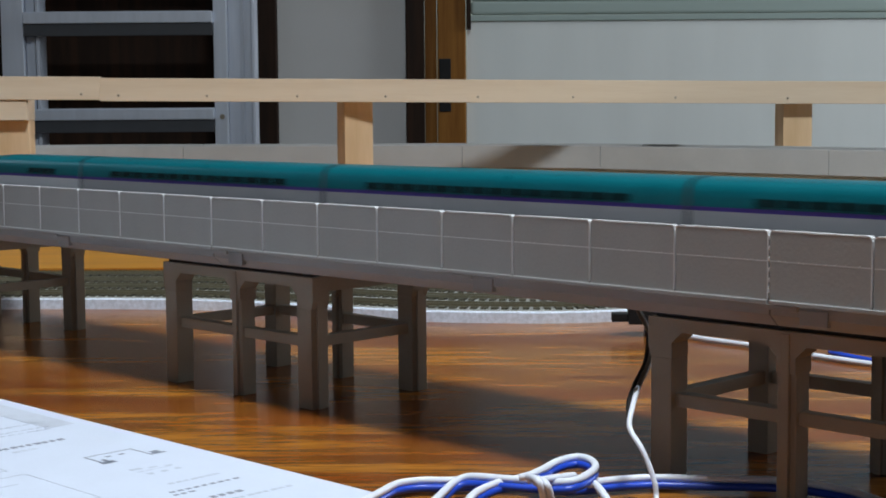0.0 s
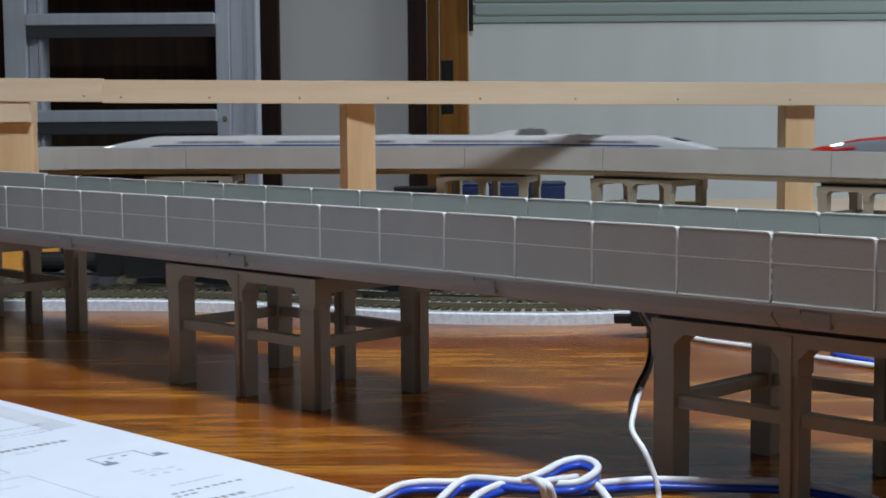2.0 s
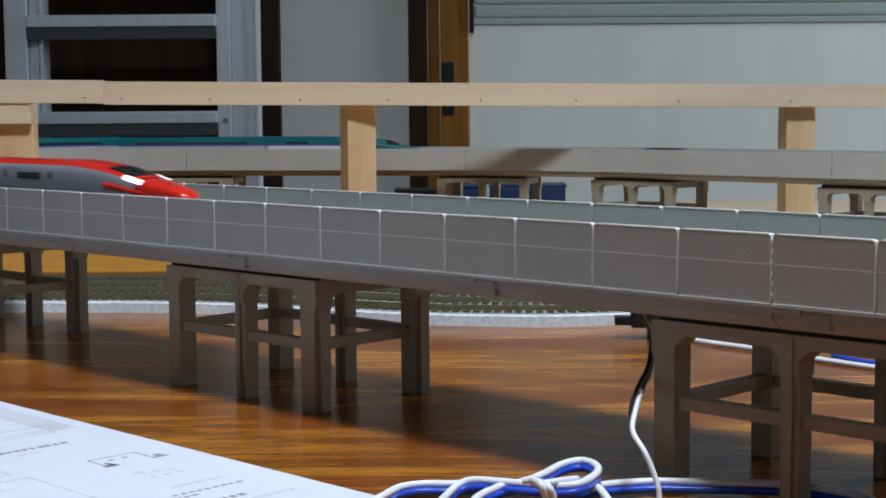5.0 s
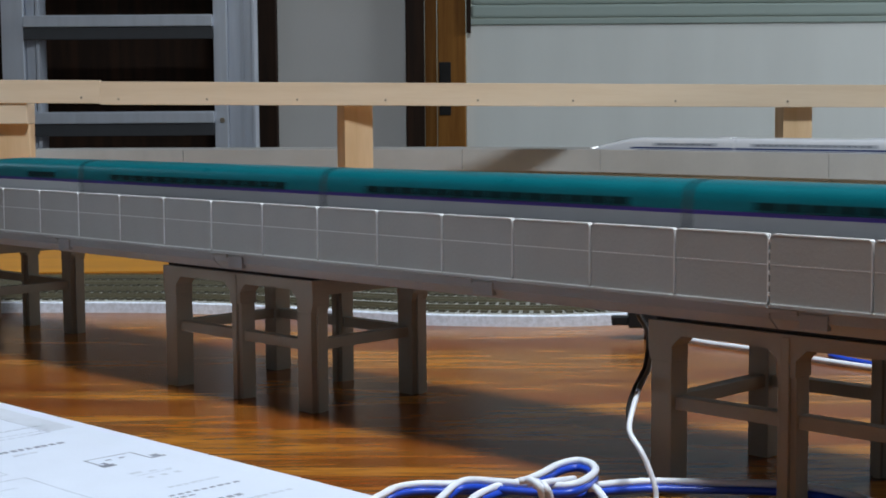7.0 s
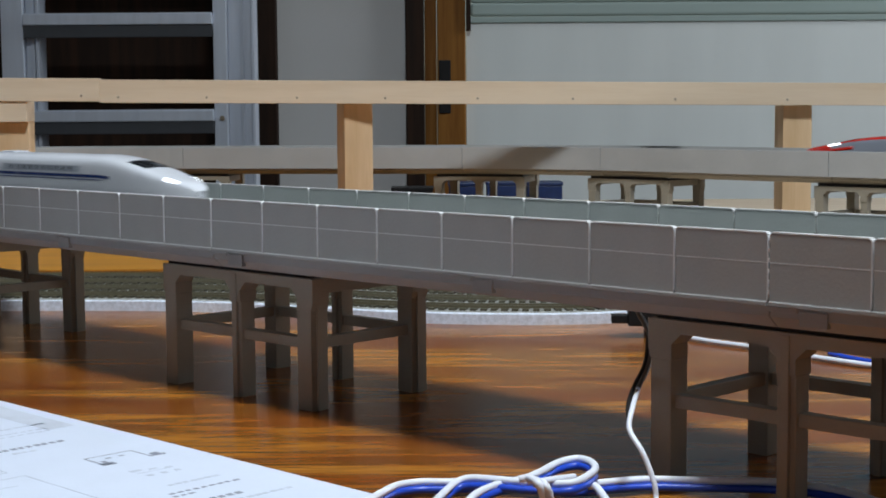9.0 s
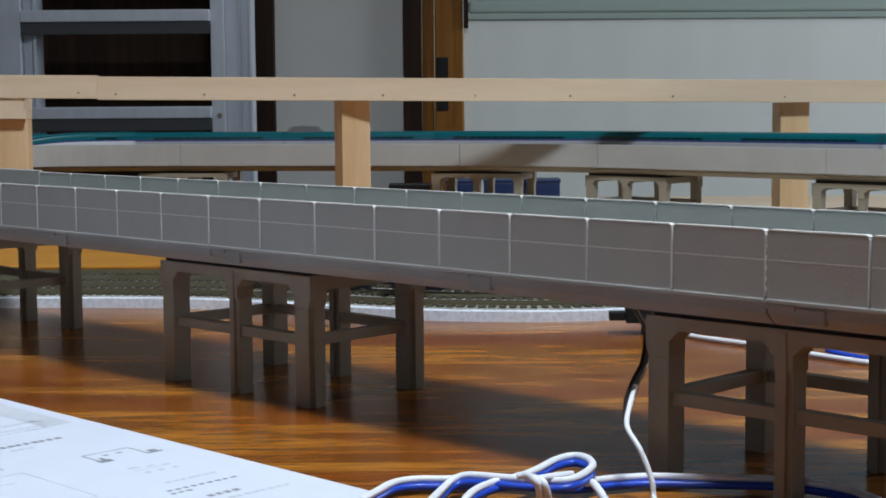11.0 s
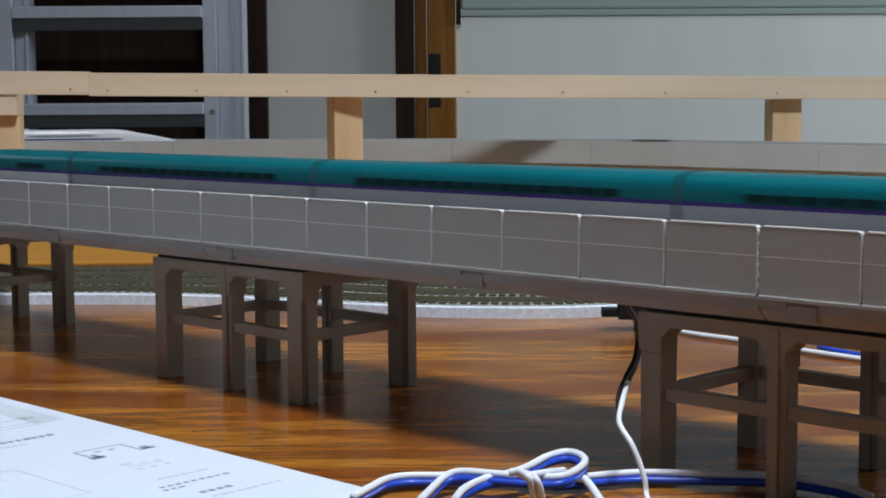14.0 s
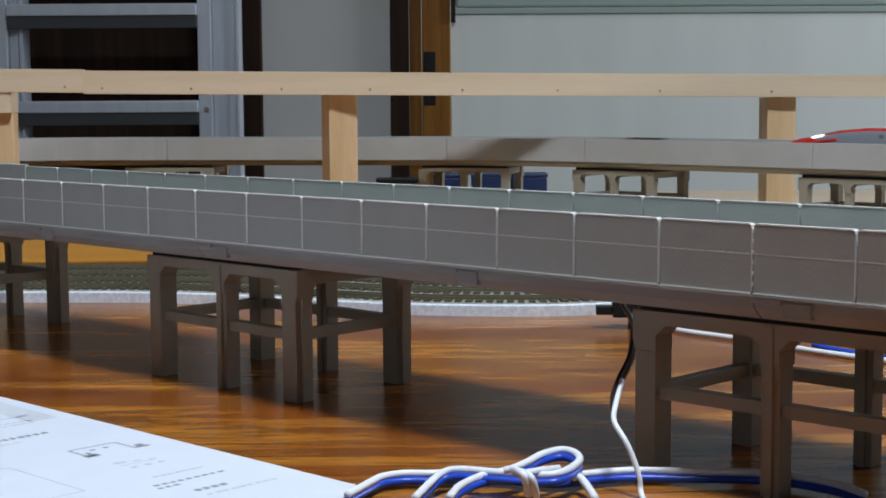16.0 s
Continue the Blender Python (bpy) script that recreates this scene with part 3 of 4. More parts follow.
RUN = smooth_line([(STRIP[0] - 40, 903, 0), (STRIP[0] - 150, 800, 0), (-1060, 500, 0), (-1060, -200, 0), (-960, -380, 0), (-700, -430, 0), (700, -430, 0), (1100, -380, 0), (1200, -200, 0), (1200, 1300, 0), (1120, 1560, 0), (850, 1640, 0),
                   (560, 1500, 0), (400, 1320, 0)], 10)


def floor_tracks():
    edge = strip_line(0)
    cut = [0, 60, 118, 164, len(edge) - 1]
    for a, b in zip(cut, cut[1:]):
        bm = ribbon(bmesh.new(), edge[a:b + 1], [(0, 0), (150, 0), (150, FOAM_Z), (0.5, FOAM_Z), (0, FOAM_Z - 0.4)])
        single("foam_strip", bm, FOAM, "white speckled foam strip carrying the lower tracks", "foam board", ROOM, group="foam strips")
    for o in TRACKS:
        model_track(strip_line(o), "model railway track with olive-brown sleepers and metal rails")
    c = thing("track_connector", ROOM @ at(88, 742, 0, 0, 0, -4), "black plastic feeder plug below the viaduct", "connector")
    part("plug", boxes((2, 22, 0, 14, 6, 14), bevel=0.8), BLACK, c)
    part("plug_tip", boxes((-6, 2, 3, 11, 7, 11), bevel=0.5), BLACK, c)
    part("plug_foot", boxes((10, 14, 8, 11, 0, 6)), BLACK, c)


# ---- paper, wires, boxes ----
def paper():
    p = thing("instruction_sheet", at(-88, -58, 0.3), "white printed instruction sheet lying on the table", "paper sheet")
    bm = bmesh.new()
    n = 24
    g = [[bm.verts.new((-420 * i / n, -200 * j / 6, 0.4 + 0.1 * math.sin(i * 0.7) * (j / 6))) for j in range(7)] for i in range(n + 1)]
    for i in range(n):
        for j in range(6):
            bm.faces.new((g[i][j], g[i + 1][j], g[i + 1][j + 1], g[i][j + 1]))
    r = bmesh.ops.extrude_face_region(bm, geom=bm.faces[:])
    bmesh.ops.translate(bm, verts=[v for v in r["geom"] if isinstance(v, bmesh.types.BMVert)], vec=(0, 0, 0.15))
    part("sheet", bm, PAPER, p)

    def ink(name, mat, *bars):
        b = bmesh.new()
        for x0, x1, y0, y1 in bars:
            box(b, x0, x1, y0, y1, 0.57, 0.61)
        return part(name, b, mat, p)

    def words(name, mat, x, y0, y1, size, n):
        # a line of print that runs away from the camera, as plain bars
        w = (y1 - y0) / n
        ink(name, mat, *[(x - size / 2, x + size / 2, y0 + k * w, y0 + (k + random.uniform(0.55, 0.85)) * w) for k in range(n)])
    random.seed(5)
    ink("grey_block", PALEGREY, (-300, -157, -17, -6))
    words("print_line", INKGREY, -168, -34, -10, 1.4, 7)
    words("print_line", INKGREY, -160, -40, -14, 1.2, 9)
    words("print_line", INKGREY, -156, -36, -15, 1.2, 6)
    words("heading_bar", INK, -137.5, -48, -22, 2.6, 9)
    words("print_line", PALEGREY, -131, -45, -36, 2, 3)
    ink("track_drawing", INK, (-108, -107.5, -33, -16), (-108, -96, -33.4, -32.8), (-108, -97, -16, -15.4), (-101, -96, -31.5, -30), (-98, -95, -34, -29), (-100, -96, -14, -11), (-97, -95.5, -16, -10), (-104, -102.8, -28, -26), (-104, -102.8, -23, -21))
    ink("size_note", INKGREY, (-83, -81, -33, -29), (-81.5, -80, -27, -24), (-80, -78.5, -22, -19.5), (-78.4, -78, -33, -20), (-75, -73, -32, -30), (-75, -73, -27, -25), (-75, -73, -22, -20))
    words("print_line", INKGREY, -59, -35, -16, 1.6, 7)
    words("print_line", INK, -50, -41, -15, 1.5, 9)
    words("print_line", INK, -46.5, -42, -34, 1.5, 3)
    words("address_bar", INK, -37, -36, -24, 2.4, 4)
    words("address_bar", INKGREY, -31, -36, -10, 1.8, 9)
    ink("frame_line", INKGREY, (-102, -101.6, -90, -58), (-102, -60, -58, -57.6), (-60.4, -60, -90, -58), (-92, -91.6, -85, -66))
    ink("frame_line", INKGREY, (-125, -109, -60, -59.6), (-109.4, -109, -90, -60))


def wires():
    w = thing("wire_bundle", at(0, 0, 0), "coiled white and blue twin wire tied in a loop", "wire")
    main = [(-80.1, -76.0, 3.0), (-84.6, -65.0, 3.0), (-87.9, -55.7, 3.0), (-86.0, -48.4, 3.0), (-80.0, -42.8, 3.0), (-73.7, -35.2, 3.0), (-67.1, -29.0, 3.0), (-59.9, -26.0, 3.0), (-52.3, -22.5, 3.0), (-48.4, -17.0, 3.0), (-45.9, -11.1, 3.0), (-43.0, -5.6, 3.0), (-37.8, 1.1, 3.0), (-26.2, 10.0, 3.0), (-13.6, 20.0, 3.0), (-3.5, 24.8, 3.0), (10.6, 25.6, 3.0), (23.6, 20.9, 3.0)]
    loop = [(-64.3, -65.4, 3.0), (-70.9, -53.2, 3.5), (-73.5, -46.0, 4.5), (-71.4, -42.3, 5.5), (-62.8, -39.7, 6.0), (-55.2, -36.2, 6.0), (-48.1, -32.3, 6.0), (-44.0, -28.6, 6.5), (-45.1, -20.6, 7.0), (-48.2, -14.2, 7.5), (-53.0, -10.9, 8.0), (-58.2, -10.8, 8.0), (-59.8, -17.3, 7.5), (-57.5, -27.5, 7.0), (-58.4, -33.8, 6.0), (-62.0, -40.6, 5.0), (-61.5, -50.4, 4.0), (-57.6, -59.0, 3.0)]
    tail = [(-49.8, -38.7, 8.0), (-49.0, -32.5, 8.0), (-49.1, -22.5, 7.0)]
    end = [(-45.0, -21.2, 5.0), (-43.6, -19.9, 5.0), (-39.0, -22.5, 4.0), (-30.3, -29.4, 3.0)]
    tie = [(-53.7, -40.7, 9.0), (-51.3, -39.5, 9.5), (-46.1, -41.8, 9.5), (-45.2, -41.1, 7.0), (-45.6, -39.6, 3.0)]

    def shift(pts, dx, dy, dz):
        return [(x + dx, y + dy, z + dz) for x, y, z in pts]
    for pts in (main, loop):
        part("white_core", tube(bmesh.new(), shift(pts, -0.4, 0.6, 0.9), 1.15), WIREWHITE, w, smooth=True)
        part("blue_core", tube(bmesh.new(), shift(pts, 0.5, -0.8, -0.9), 1.15), WIREBLUE, w, "blue insulated core", smooth=True)
    for pts in (tail, end):
        part("white_core", tube(bmesh.new(), pts, 1.15), WIREWHITE, w, smooth=True)
    for dx in (0, 2.2):
        part("twist_tie", tube(bmesh.new(), shift(tie, dx * 0.7, dx * 0.7, -0.3 * dx), 1.05, 8), WIREWHITE, w, "white twist tie", smooth=True)
    f = thing("feeder_wire", at(0, 0, 0), "thin white and brown feeder wire hanging below the viaduct", "wire")
    drop = [(-104, 74, 50), (-90, 60, 43), (-79, 50, 40), (-66, 36, 37), (-55, 20, 33), (-47.5, 5, 29), (-42, -5, 25), (-39, -10, 20.5), (-33.5, -12, 16), (-31, -12, 12), (-28.5, -12, 6.5), (-27, -13, 2), (-20, -20, 1)]
    part("white_core", tube(bmesh.new(), drop[5:], 0.8), WIREWHITE, f, smooth=True)
    part("brown_core", tube(bmesh.new(), drop[:7], 0.75), WIREBROWN, f, "brown insulated core", smooth=True)
    part("black_core", tube(bmesh.new(), [(x - 1.2 - (1.8 if 22 < z < 39 else 0), y + 2, z) for x, y, z in drop[:8]], 0.7), BLACK, f, "black insulated core", smooth=True)
    g = thing("twin_cable", at(0, 0, 0), "white and blue twin cable lying on the table", "wire")
    far = [(-240, 262, 1.5), (-199, 247, 1.5), (-167, 244, 1.5), (-114, 236, 1.5), (-70, 236, 1.5), (40, 250, 1.5)]
    part("white_core", tube(bmesh.new(), far, 1.3), WIREWHITE, g, smooth=True)
    part("blue_core", tube(bmesh.new(), [(-126, 246, 2.6), (-110, 241, 2.2)] + [(x, y + 3.4, 1.6) for x, y, z in far[4:]] + [(120, 265, 1.6)], 1.3), WIREBLUE, g, smooth=True)


def clutter():
    for x, w, d in ((8, 36, 1690), (50, 40, 1700), (94, 38, 1688)):
        b = thing("blue_box", ROOM @ at(x, d, 1.2), "small dark blue plastic stock box under the viaduct", "plastic box", "blue boxes")
        part("body", boxes((0, w, 0, 40, 0, 25), bevel=1), BLUEBOX, b)
        part("lid", boxes((-1, w + 1, -1, 41, 25, 29), bevel=1), BLUEBOX, b)
    k = thing("black_box", ROOM @ at(-54, 1680, 1.2), "flat black plastic box under the viaduct", "plastic box")
    part("body", boxes((0, 44, 0, 30, 0, 20), bevel=1), BLACK, k)
    part("lid", boxes((-1, 45, -1, 31, 20, 25), bevel=1), BLACK, k)


floor_tracks()
paper()
wires()
clutter()


# ---- model trains ----
SECTION = [(8.6, 0.0), (9.9, 1.6), (10.5, 5.0), (10.6, 9.0), (10.6, 12.0), (10.55, 15.0), (10.45, 17.4), (10.2, 19.2), (9.6, 20.6), (8.4, 21.6), (6.0, 22.3), (3.0, 22.65), (0.0, 22.7)]


def lerp(table, u):
    for (a, p), (b, q) in zip(table, table[1:]):
        if u <= b:
            k = (u - a) / (b - a) if b > a else 0
            return p + (q - p) * k
    return table[-1][1]


class Shell:
    """The skin of a car: x along it from its tail end (0) to its head end (length); noses may close either end."""

    def __init__(self, length, nose, head, tail, top, side, foot):
        self.length, self.nose, self.head, self.tail, self.top, self.side, self.foot = length, nose, head, tail, top, side, foot

    def scale(self, x):
        u = 0.0
        if self.head and x > self.length - self.nose:
            u = (x - self.length + self.nose) / self.nose
        if self.tail and x < self.nose:
            u = 1 - x / self.nose
        return lerp(self.top, u), lerp(self.side, u), lerp(self.foot, u)

    def spot(self, x, v, out=0.0):
        """v runs from 0 (foot of the near side) by 1 (ridge) to 2 (foot of the far side)."""
        h, w, f = self.scale(x)
        s = -1 if v <= 1 else 1
        k = (v if v <= 1 else 2 - v) * (len(SECTION) - 1)
        i = min(int(k), len(SECTION) - 2)
        k -= i
        y = SECTION[i][0] * (1 - k) + SECTION[i + 1][0] * k
        z = SECTION[i][1] * (1 - k) + SECTION[i + 1][1] * k
        dy, dz = SECTION[i + 1][0] - SECTION[i][0], SECTION[i + 1][1] - SECTION[i][1]
        n = math.hypot(dy, dz)
        return Vector((x, s * (y * w + out * dz / n), f + z * (h - f / 22.7) + out * -dy / n))

    def stations(self, a, b):
        xs = [a, b]
        if self.head:
            xs += [self.length - self.nose * (1 - k / 22) for k in range(23)]
        if self.tail:
            xs += [self.nose * (1 - k / 22) for k in range(23)]
        return sorted({round(x, 4) for x in xs if a <= x <= b})

    def patch(self, a, b, v0, v1, out=0.0, bm=None, cap=False, thick=0.0):
        bm = bm or bmesh.new()
        xs = self.stations(a, b)
        n = max(1, round(abs(v1 - v0) * (len(SECTION) - 1)))
        vs = [v0 + (v1 - v0) * j / n for j in range(n + 1)]
        g = [[bm.verts.new(self.spot(x, v, out)) for v in vs] for x in xs]
        for p, q in zip(g, g[1:]):
            for j in range(n):
                bm.faces.new((p[j], q[j], q[j + 1], p[j + 1]))
        if thick:
            h = [[bm.verts.new(self.spot(x, v, out - thick)) for v in vs] for x in xs]
            rim = [p[0] for p in g] + g[-1][1:] + [p[-1] for p in reversed(g[:-1])] + g[0][-2:0:-1]
            inner = [p[0] for p in h] + h[-1][1:] + [p[-1] for p in reversed(h[:-1])] + h[0][-2:0:-1]
            for i in range(len(rim)):
                j = (i + 1) % len(rim)
                bm.faces.new((rim[i], rim[j], inner[j], inner[i]))
        if cap:
            for p in (g[0], g[-1]):
                bm.faces.new(p)
        return bm


def level(z):
    """v at a height z of the section, near side."""
    for i, ((_, a), (_, b)) in enumerate(zip(SECTION, SECTION[1:])):
        if a <= z <= b:
            return (i + (z - a) / (b - a)) / (len(SECTION) - 1)
    return 1.0


N_NOSE = dict(nose=66, top=[(0, 1), (0.05, 0.985), (0.18, 0.945), (0.32, 0.875), (0.545, 0.745), (0.71, 0.64), (0.89, 0.52), (0.97, 0.43), (1, 0.34)],
              side=[(0, 1), (0.4, 0.99), (0.6, 0.95), (0.78, 0.84), (0.9, 0.64), (0.97, 0.42), (1, 0.2)], foot=[(0, 0), (0.8, 0), (0.93, 1.8), (1, 5.2)])
T_NOSE = dict(nose=98, top=[(0, 1), (0.1, 0.985), (0.265, 0.92), (0.47, 0.79), (0.63, 0.67), (0.806, 0.57), (0.94, 0.50), (0.98, 0.46), (1, 0.40)],
              side=[(0, 1), (0.3, 0.98), (0.5, 0.9), (0.7, 0.78), (0.88, 0.6), (0.96, 0.44), (1, 0.22)], foot=[(0, 0), (0.8, 0), (0.93, 1.8), (1, 5)])
R_NOSE = dict(nose=84, top=[(0, 1), (0.1, 0.995), (0.25, 0.95), (0.4, 0.885), (0.58, 0.757), (0.714, 0.648), (0.88, 0.555), (0.976, 0.445), (1, 0.34)],
              side=[(0, 1), (0.35, 0.98), (0.55, 0.9), (0.75, 0.76), (0.9, 0.56), (0.97, 0.38), (1, 0.18)], foot=[(0, 0), (0.8, 0), (0.93, 1.8), (1, 5)])


def strip_line_on(sh, car, name, a, b, z0, z1, mat):
    for v0, v1 in ((level(z0), level(z1)), (2 - level(z1), 2 - level(z0))):
        part(name, sh.patch(a, b, v0, v1, 0.07, thick=0.1), mat, car)


def bands(sh, car, names, marks, mats, end=None):
    """The skin in horizontal bands: names and materials from the foot up, split at the heights in marks; the last goes over the roof."""
    L = sh.length
    vs = [0] + [level(z) for z in marks]
    for i, (nm, mt) in enumerate(zip(names, mats)):
        if i < len(names) - 1:
            bm = sh.patch(0, L, vs[i], vs[i + 1])
            sh.patch(0, L, 2 - vs[i + 1], 2 - vs[i], bm=bm)
        else:
            bm = sh.patch(0, L, vs[i], 2 - vs[i])
        part(nm, bm, mt, car, smooth=True)
    for x in (0.3, L - 0.3):
        bm = bmesh.new()
        bm.faces.new([bm.verts.new(sh.spot(x, v / 12)) for v in range(25)])
        part("end_wall", bm, end or mats[0], car)
    part("floor_pan", boxes((4, L - 4, -8, 8, -0.4, 0.6)), BLACK, car)
    for x in (32, L - 32):
        b = part("bogie", boxes((x - 16, x + 16, -6, 6, -3.2, -0.4), bevel=0.4), BLACK, car)
        for dx in (-9, 9):
            wb = bmesh.new()
            rod(wb, (x + dx, -5, -1), (x + dx, 5, -1), 2.6, 16)
            part("wheelset", wb, GREYROOF, b)


def windows(sh, car, a, b, n, z0, z1, width, mat=None, name="window"):
    for k in range(n):
        x = a + (b - a) * (k + 0.5) / n
        for side in (0, 1):
            v0, v1 = level(z0), level(z1)
            if side:
                v0, v1 = 2 - v1, 2 - v0
            part(name, sh.patch(x - width / 2, x + width / 2, v0, v1, 0.12, thick=0.3), mat or WINDOWGREY, car)


def roof_gear(sh, car, x, length=34, height=5.5, side=GREYROOF, name="pantograph_shield"):
    o = [(x - length / 2, 21.5), (x - length / 2 + 7, 22.5 + height), (x + length / 2 - 7, 22.5 + height), (x + length / 2, 21.5)]
    bm = bmesh.new()
    prism(bm, o, "y", -7.2, -6.4)
    prism(bm, o, "y", 6.4, 7.2)
    p = part(name, bm, side, car)
    bm = boxes((x - 5, x + 5, -3, 3, 22.4, 24))
    rod(bm, (x - 4, 0, 24), (x + 8, 0, 27), 0.5)
    rod(bm, (x + 8, 0, 27), (x, 0, 29), 0.4)
    rod(bm, (x, -5.5, 29), (x, 5.5, 29), 0.4)
    part("pantograph", bm, GREYROOF, car)


def gangway(sh, car, x, mat):
    bm = prism(bmesh.new(), [(-8.6, 1), (8.6, 1), (9.0, 14), (7, 19.2), (-7, 19.2), (-9.0, 14)], "x", x - 1.6, x + 1.6)
    part("gangway", bm, mat, car)


def white_car(kind, gear=False):
    """kind: head, middle, or tail (nose at its trailing end)."""
    L = 160.0 if kind == "middle" else 172.0
    sh = Shell(L - 1.6, head=kind == "head", tail=kind == "tail", **N_NOSE)
    c = thing("train_car", at(0, 0, 0), "glossy white model bullet train car with a navy stripe" if kind == "middle" else "glossy white model bullet train end car with long nose", "model train", "white train")
    bands(sh, c, ("body",), (), (N_WHITE,))
    a, b = (8 if kind != "tail" else 74), (sh.length - 8 if kind != "head" else sh.length - 74)
    strip_line_on(sh, c, "stripe", 0.5 if kind != "tail" else 58, sh.length - 0.5 if kind != "head" else sh.length - 58, 12.0, 13.5, N_BLUE)
    strip_line_on(sh, c, "fine_stripe", 0.5 if kind != "tail" else 64, sh.length - 0.5 if kind != "head" else sh.length - 64, 10.9, 11.3, N_BLUE)
    strip_line_on(sh, c, "window_band", a + 9, b - 9, 14.5, 17.4, BANDGREY)
    windows(sh, c, a + 14, b - 14, 18 if kind == "middle" else 10, 15.0, 17.0, 2.6)
    for x in (a + 3, b - 3):
        windows(sh, c, x - 2, x + 2, 1, 13.7, 17.6, 3.6, N_WHITE, "door")
    if kind != "middle":
        x0, x1 = (sh.length - 66 * 0.72, sh.length - 66 * 0.5) if kind == "head" else (66 * 0.5, 66 * 0.72)
        part("windscreen", sh.patch(x0, x1, 0.80, 1.2, 0.15, thick=0.3), GLASSDARK, c, smooth=True)
        for v in (0.62, 1.26):
            x0, x1 = (sh.length - 17, sh.length - 9) if kind == "head" else (9, 17)
            part("headlight", sh.patch(x0, x1, v, v + 0.12, 0.15, thick=0.3), HEADLIGHT if kind == "head" else WHITEPLASTIC, c)
    if kind != "head":
        gangway(sh, c, sh.length + 0.8, N_WHITE)
    for x in ((4, 18) if kind == "middle" else (6, 20) if kind == "head" else (sh.length - 20, sh.length - 6))[:1 if kind != "middle" else 2]:
        part("roof_fairing", boxes((x, x + 11, -4.5, 4.5, 22.2, 23.4), bevel=0.5), N_WHITE, c)
    if gear:
        roof_gear(sh, c, 36)
        part("shield_ramp", prism(bmesh.new(), [(48, 22.3), (50, 27), (58, 27), (82, 22.3)], "y", -6.2, 6.2), N_WHITE, c, "white sloped fairing")
    return c, L


def teal_car(kind, gear=False):
    L = 161.0 if kind == "middle" else 163.0
    sh = Shell(L - 1.6, head=kind == "head", tail=kind == "tail", **T_NOSE)
    c = thing("train_car", at(0, 0, 0), "glossy teal model bullet train car with pale lower sides" if kind == "middle" else "glossy teal model bullet train end car with long nose", "model train", "teal train")
    # middle cars take the greyed white, with the wall's shade in the colour
    bands(sh, c, ("lower_body", "stripe", "upper_body"), (13.2, 14.4), (N_WHITE if kind != "middle" else LOWERSHADED, PURPLE, TEAL), BELLOWS)
    a, b = (8 if kind != "tail" else 104), (sh.length - 8 if kind != "head" else sh.length - 104)
    n = 14 if kind == "middle" else 4
    windows(sh, c, a + 14, b - 12, n, 15.0, 17.2, 7.6 if kind == "middle" else 5.4, TEALGLASS)
    if kind != "middle":
        g = 1 if kind == "head" else -1
        x0 = sh.length - 42 if kind == "head" else 42

        def bulge(name, x, z, size, mat, parent):
            bm = bmesh.new()
            bmesh.ops.create_uvsphere(bm, u_segments=20, v_segments=12, radius=1.0, matrix=Matrix.Translation((x, 0, z)) @ Matrix.Rotation(radians(10 * g), 4, "Y") @ Matrix.Diagonal((*size, 1)))
            return part(name, bm, mat, parent, smooth=True)
        k = bulge("canopy", x0 - g * 4, 16.1, (24, 4.8, 4.1), TEAL, c)
        bulge("windscreen", x0 + g * 8, 14.7, (12.5, 4.2, 3.5), GLASSDARK, k)
        for y in (-2.6, 1.4):
            part("headlight", boxes((x0 - 1 - 3 * g, x0 + 3 - 3 * g, y, y + 1.2, 18.5, 19.6), bevel=0.3), HEADLIGHT if kind == "head" else WHITEPLASTIC, k)
    if kind != "head":
        gangway(sh, c, sh.length + 0.8, BELLOWS)
    if gear:
        roof_gear(sh, c, sh.length - 20, 38)
    return c, L


def red_car(kind, gear=False):
    L = 130.0 if kind == "middle" else 147.0
    sh = Shell(L - 1.6, head=kind == "head", tail=kind == "tail", **R_NOSE)
    c = thing("train_car", at(0, 0, 0), "silver-grey model bullet train car with a red roof" if kind == "middle" else "red and silver model bullet train end car, long nose", "model train", "red train")
    bands(sh, c, ("lower_body", "upper_body"), (20.2,), (SILVER, RED))
    a, b = (8 if kind != "tail" else 90), (sh.length - 8 if kind != "head" else sh.length - 90)
    windows(sh, c, a + 14, b - 12, 9 if kind == "middle" else 5, 13.6, 16.6, (b - a - 26) / (9 if kind == "middle" else 5) - 0.7, GLASSDARK)
    for x in (a + 4, b - 4):
        windows(sh, c, x - 2, x + 2, 1, 14.0, 17, 3, WINDOWGREY, "door_window")
    if kind != "middle":
        n = 84
        x0, x1 = (sh.length - n * 0.62, sh.length - n * 0.4) if kind == "head" else (n * 0.4, n * 0.62)
        part("windscreen", sh.patch(x0, x1, 0.78, 1.22, 0.15, thick=0.3), GLASSDARK, c, smooth=True)
        x0, x1 = (sh.length - n * 0.36, sh.length - 0.5) if kind == "head" else (0.5, n * 0.36)
        part("nose_cover", sh.patch(x0, x1, 0.3, 1.7, 0.1, thick=0.2), RED, c, smooth=True)
        x0, x1 = (sh.length - n * 0.62, sh.length - n * 0.3) if kind == "head" else (n * 0.3, n * 0.55)
        for v in (0.34, 1.56):
            part("nose_line", sh.patch(x0, x1, v, v + 0.1, 0.12, thick=0.2), RED, c, smooth=True)
        for v in (0.60, 1.26):
            x0, x1 = (sh.length - 38, sh.length - 27) if kind == "head" else (27, 38)
            part("headlight", sh.patch(x0, x1, v, v + 0.14, 0.25, thick=0.3), HEADLIGHT if kind == "head" else WHITEPLASTIC, c)
    if kind != "head":
        gangway(sh, c, sh.length + 0.8, BELLOWS)
    if gear:
        roof_gear(sh, c, 18, 26, 1.6, GREYROOF, "pantograph_base")
    return c, L


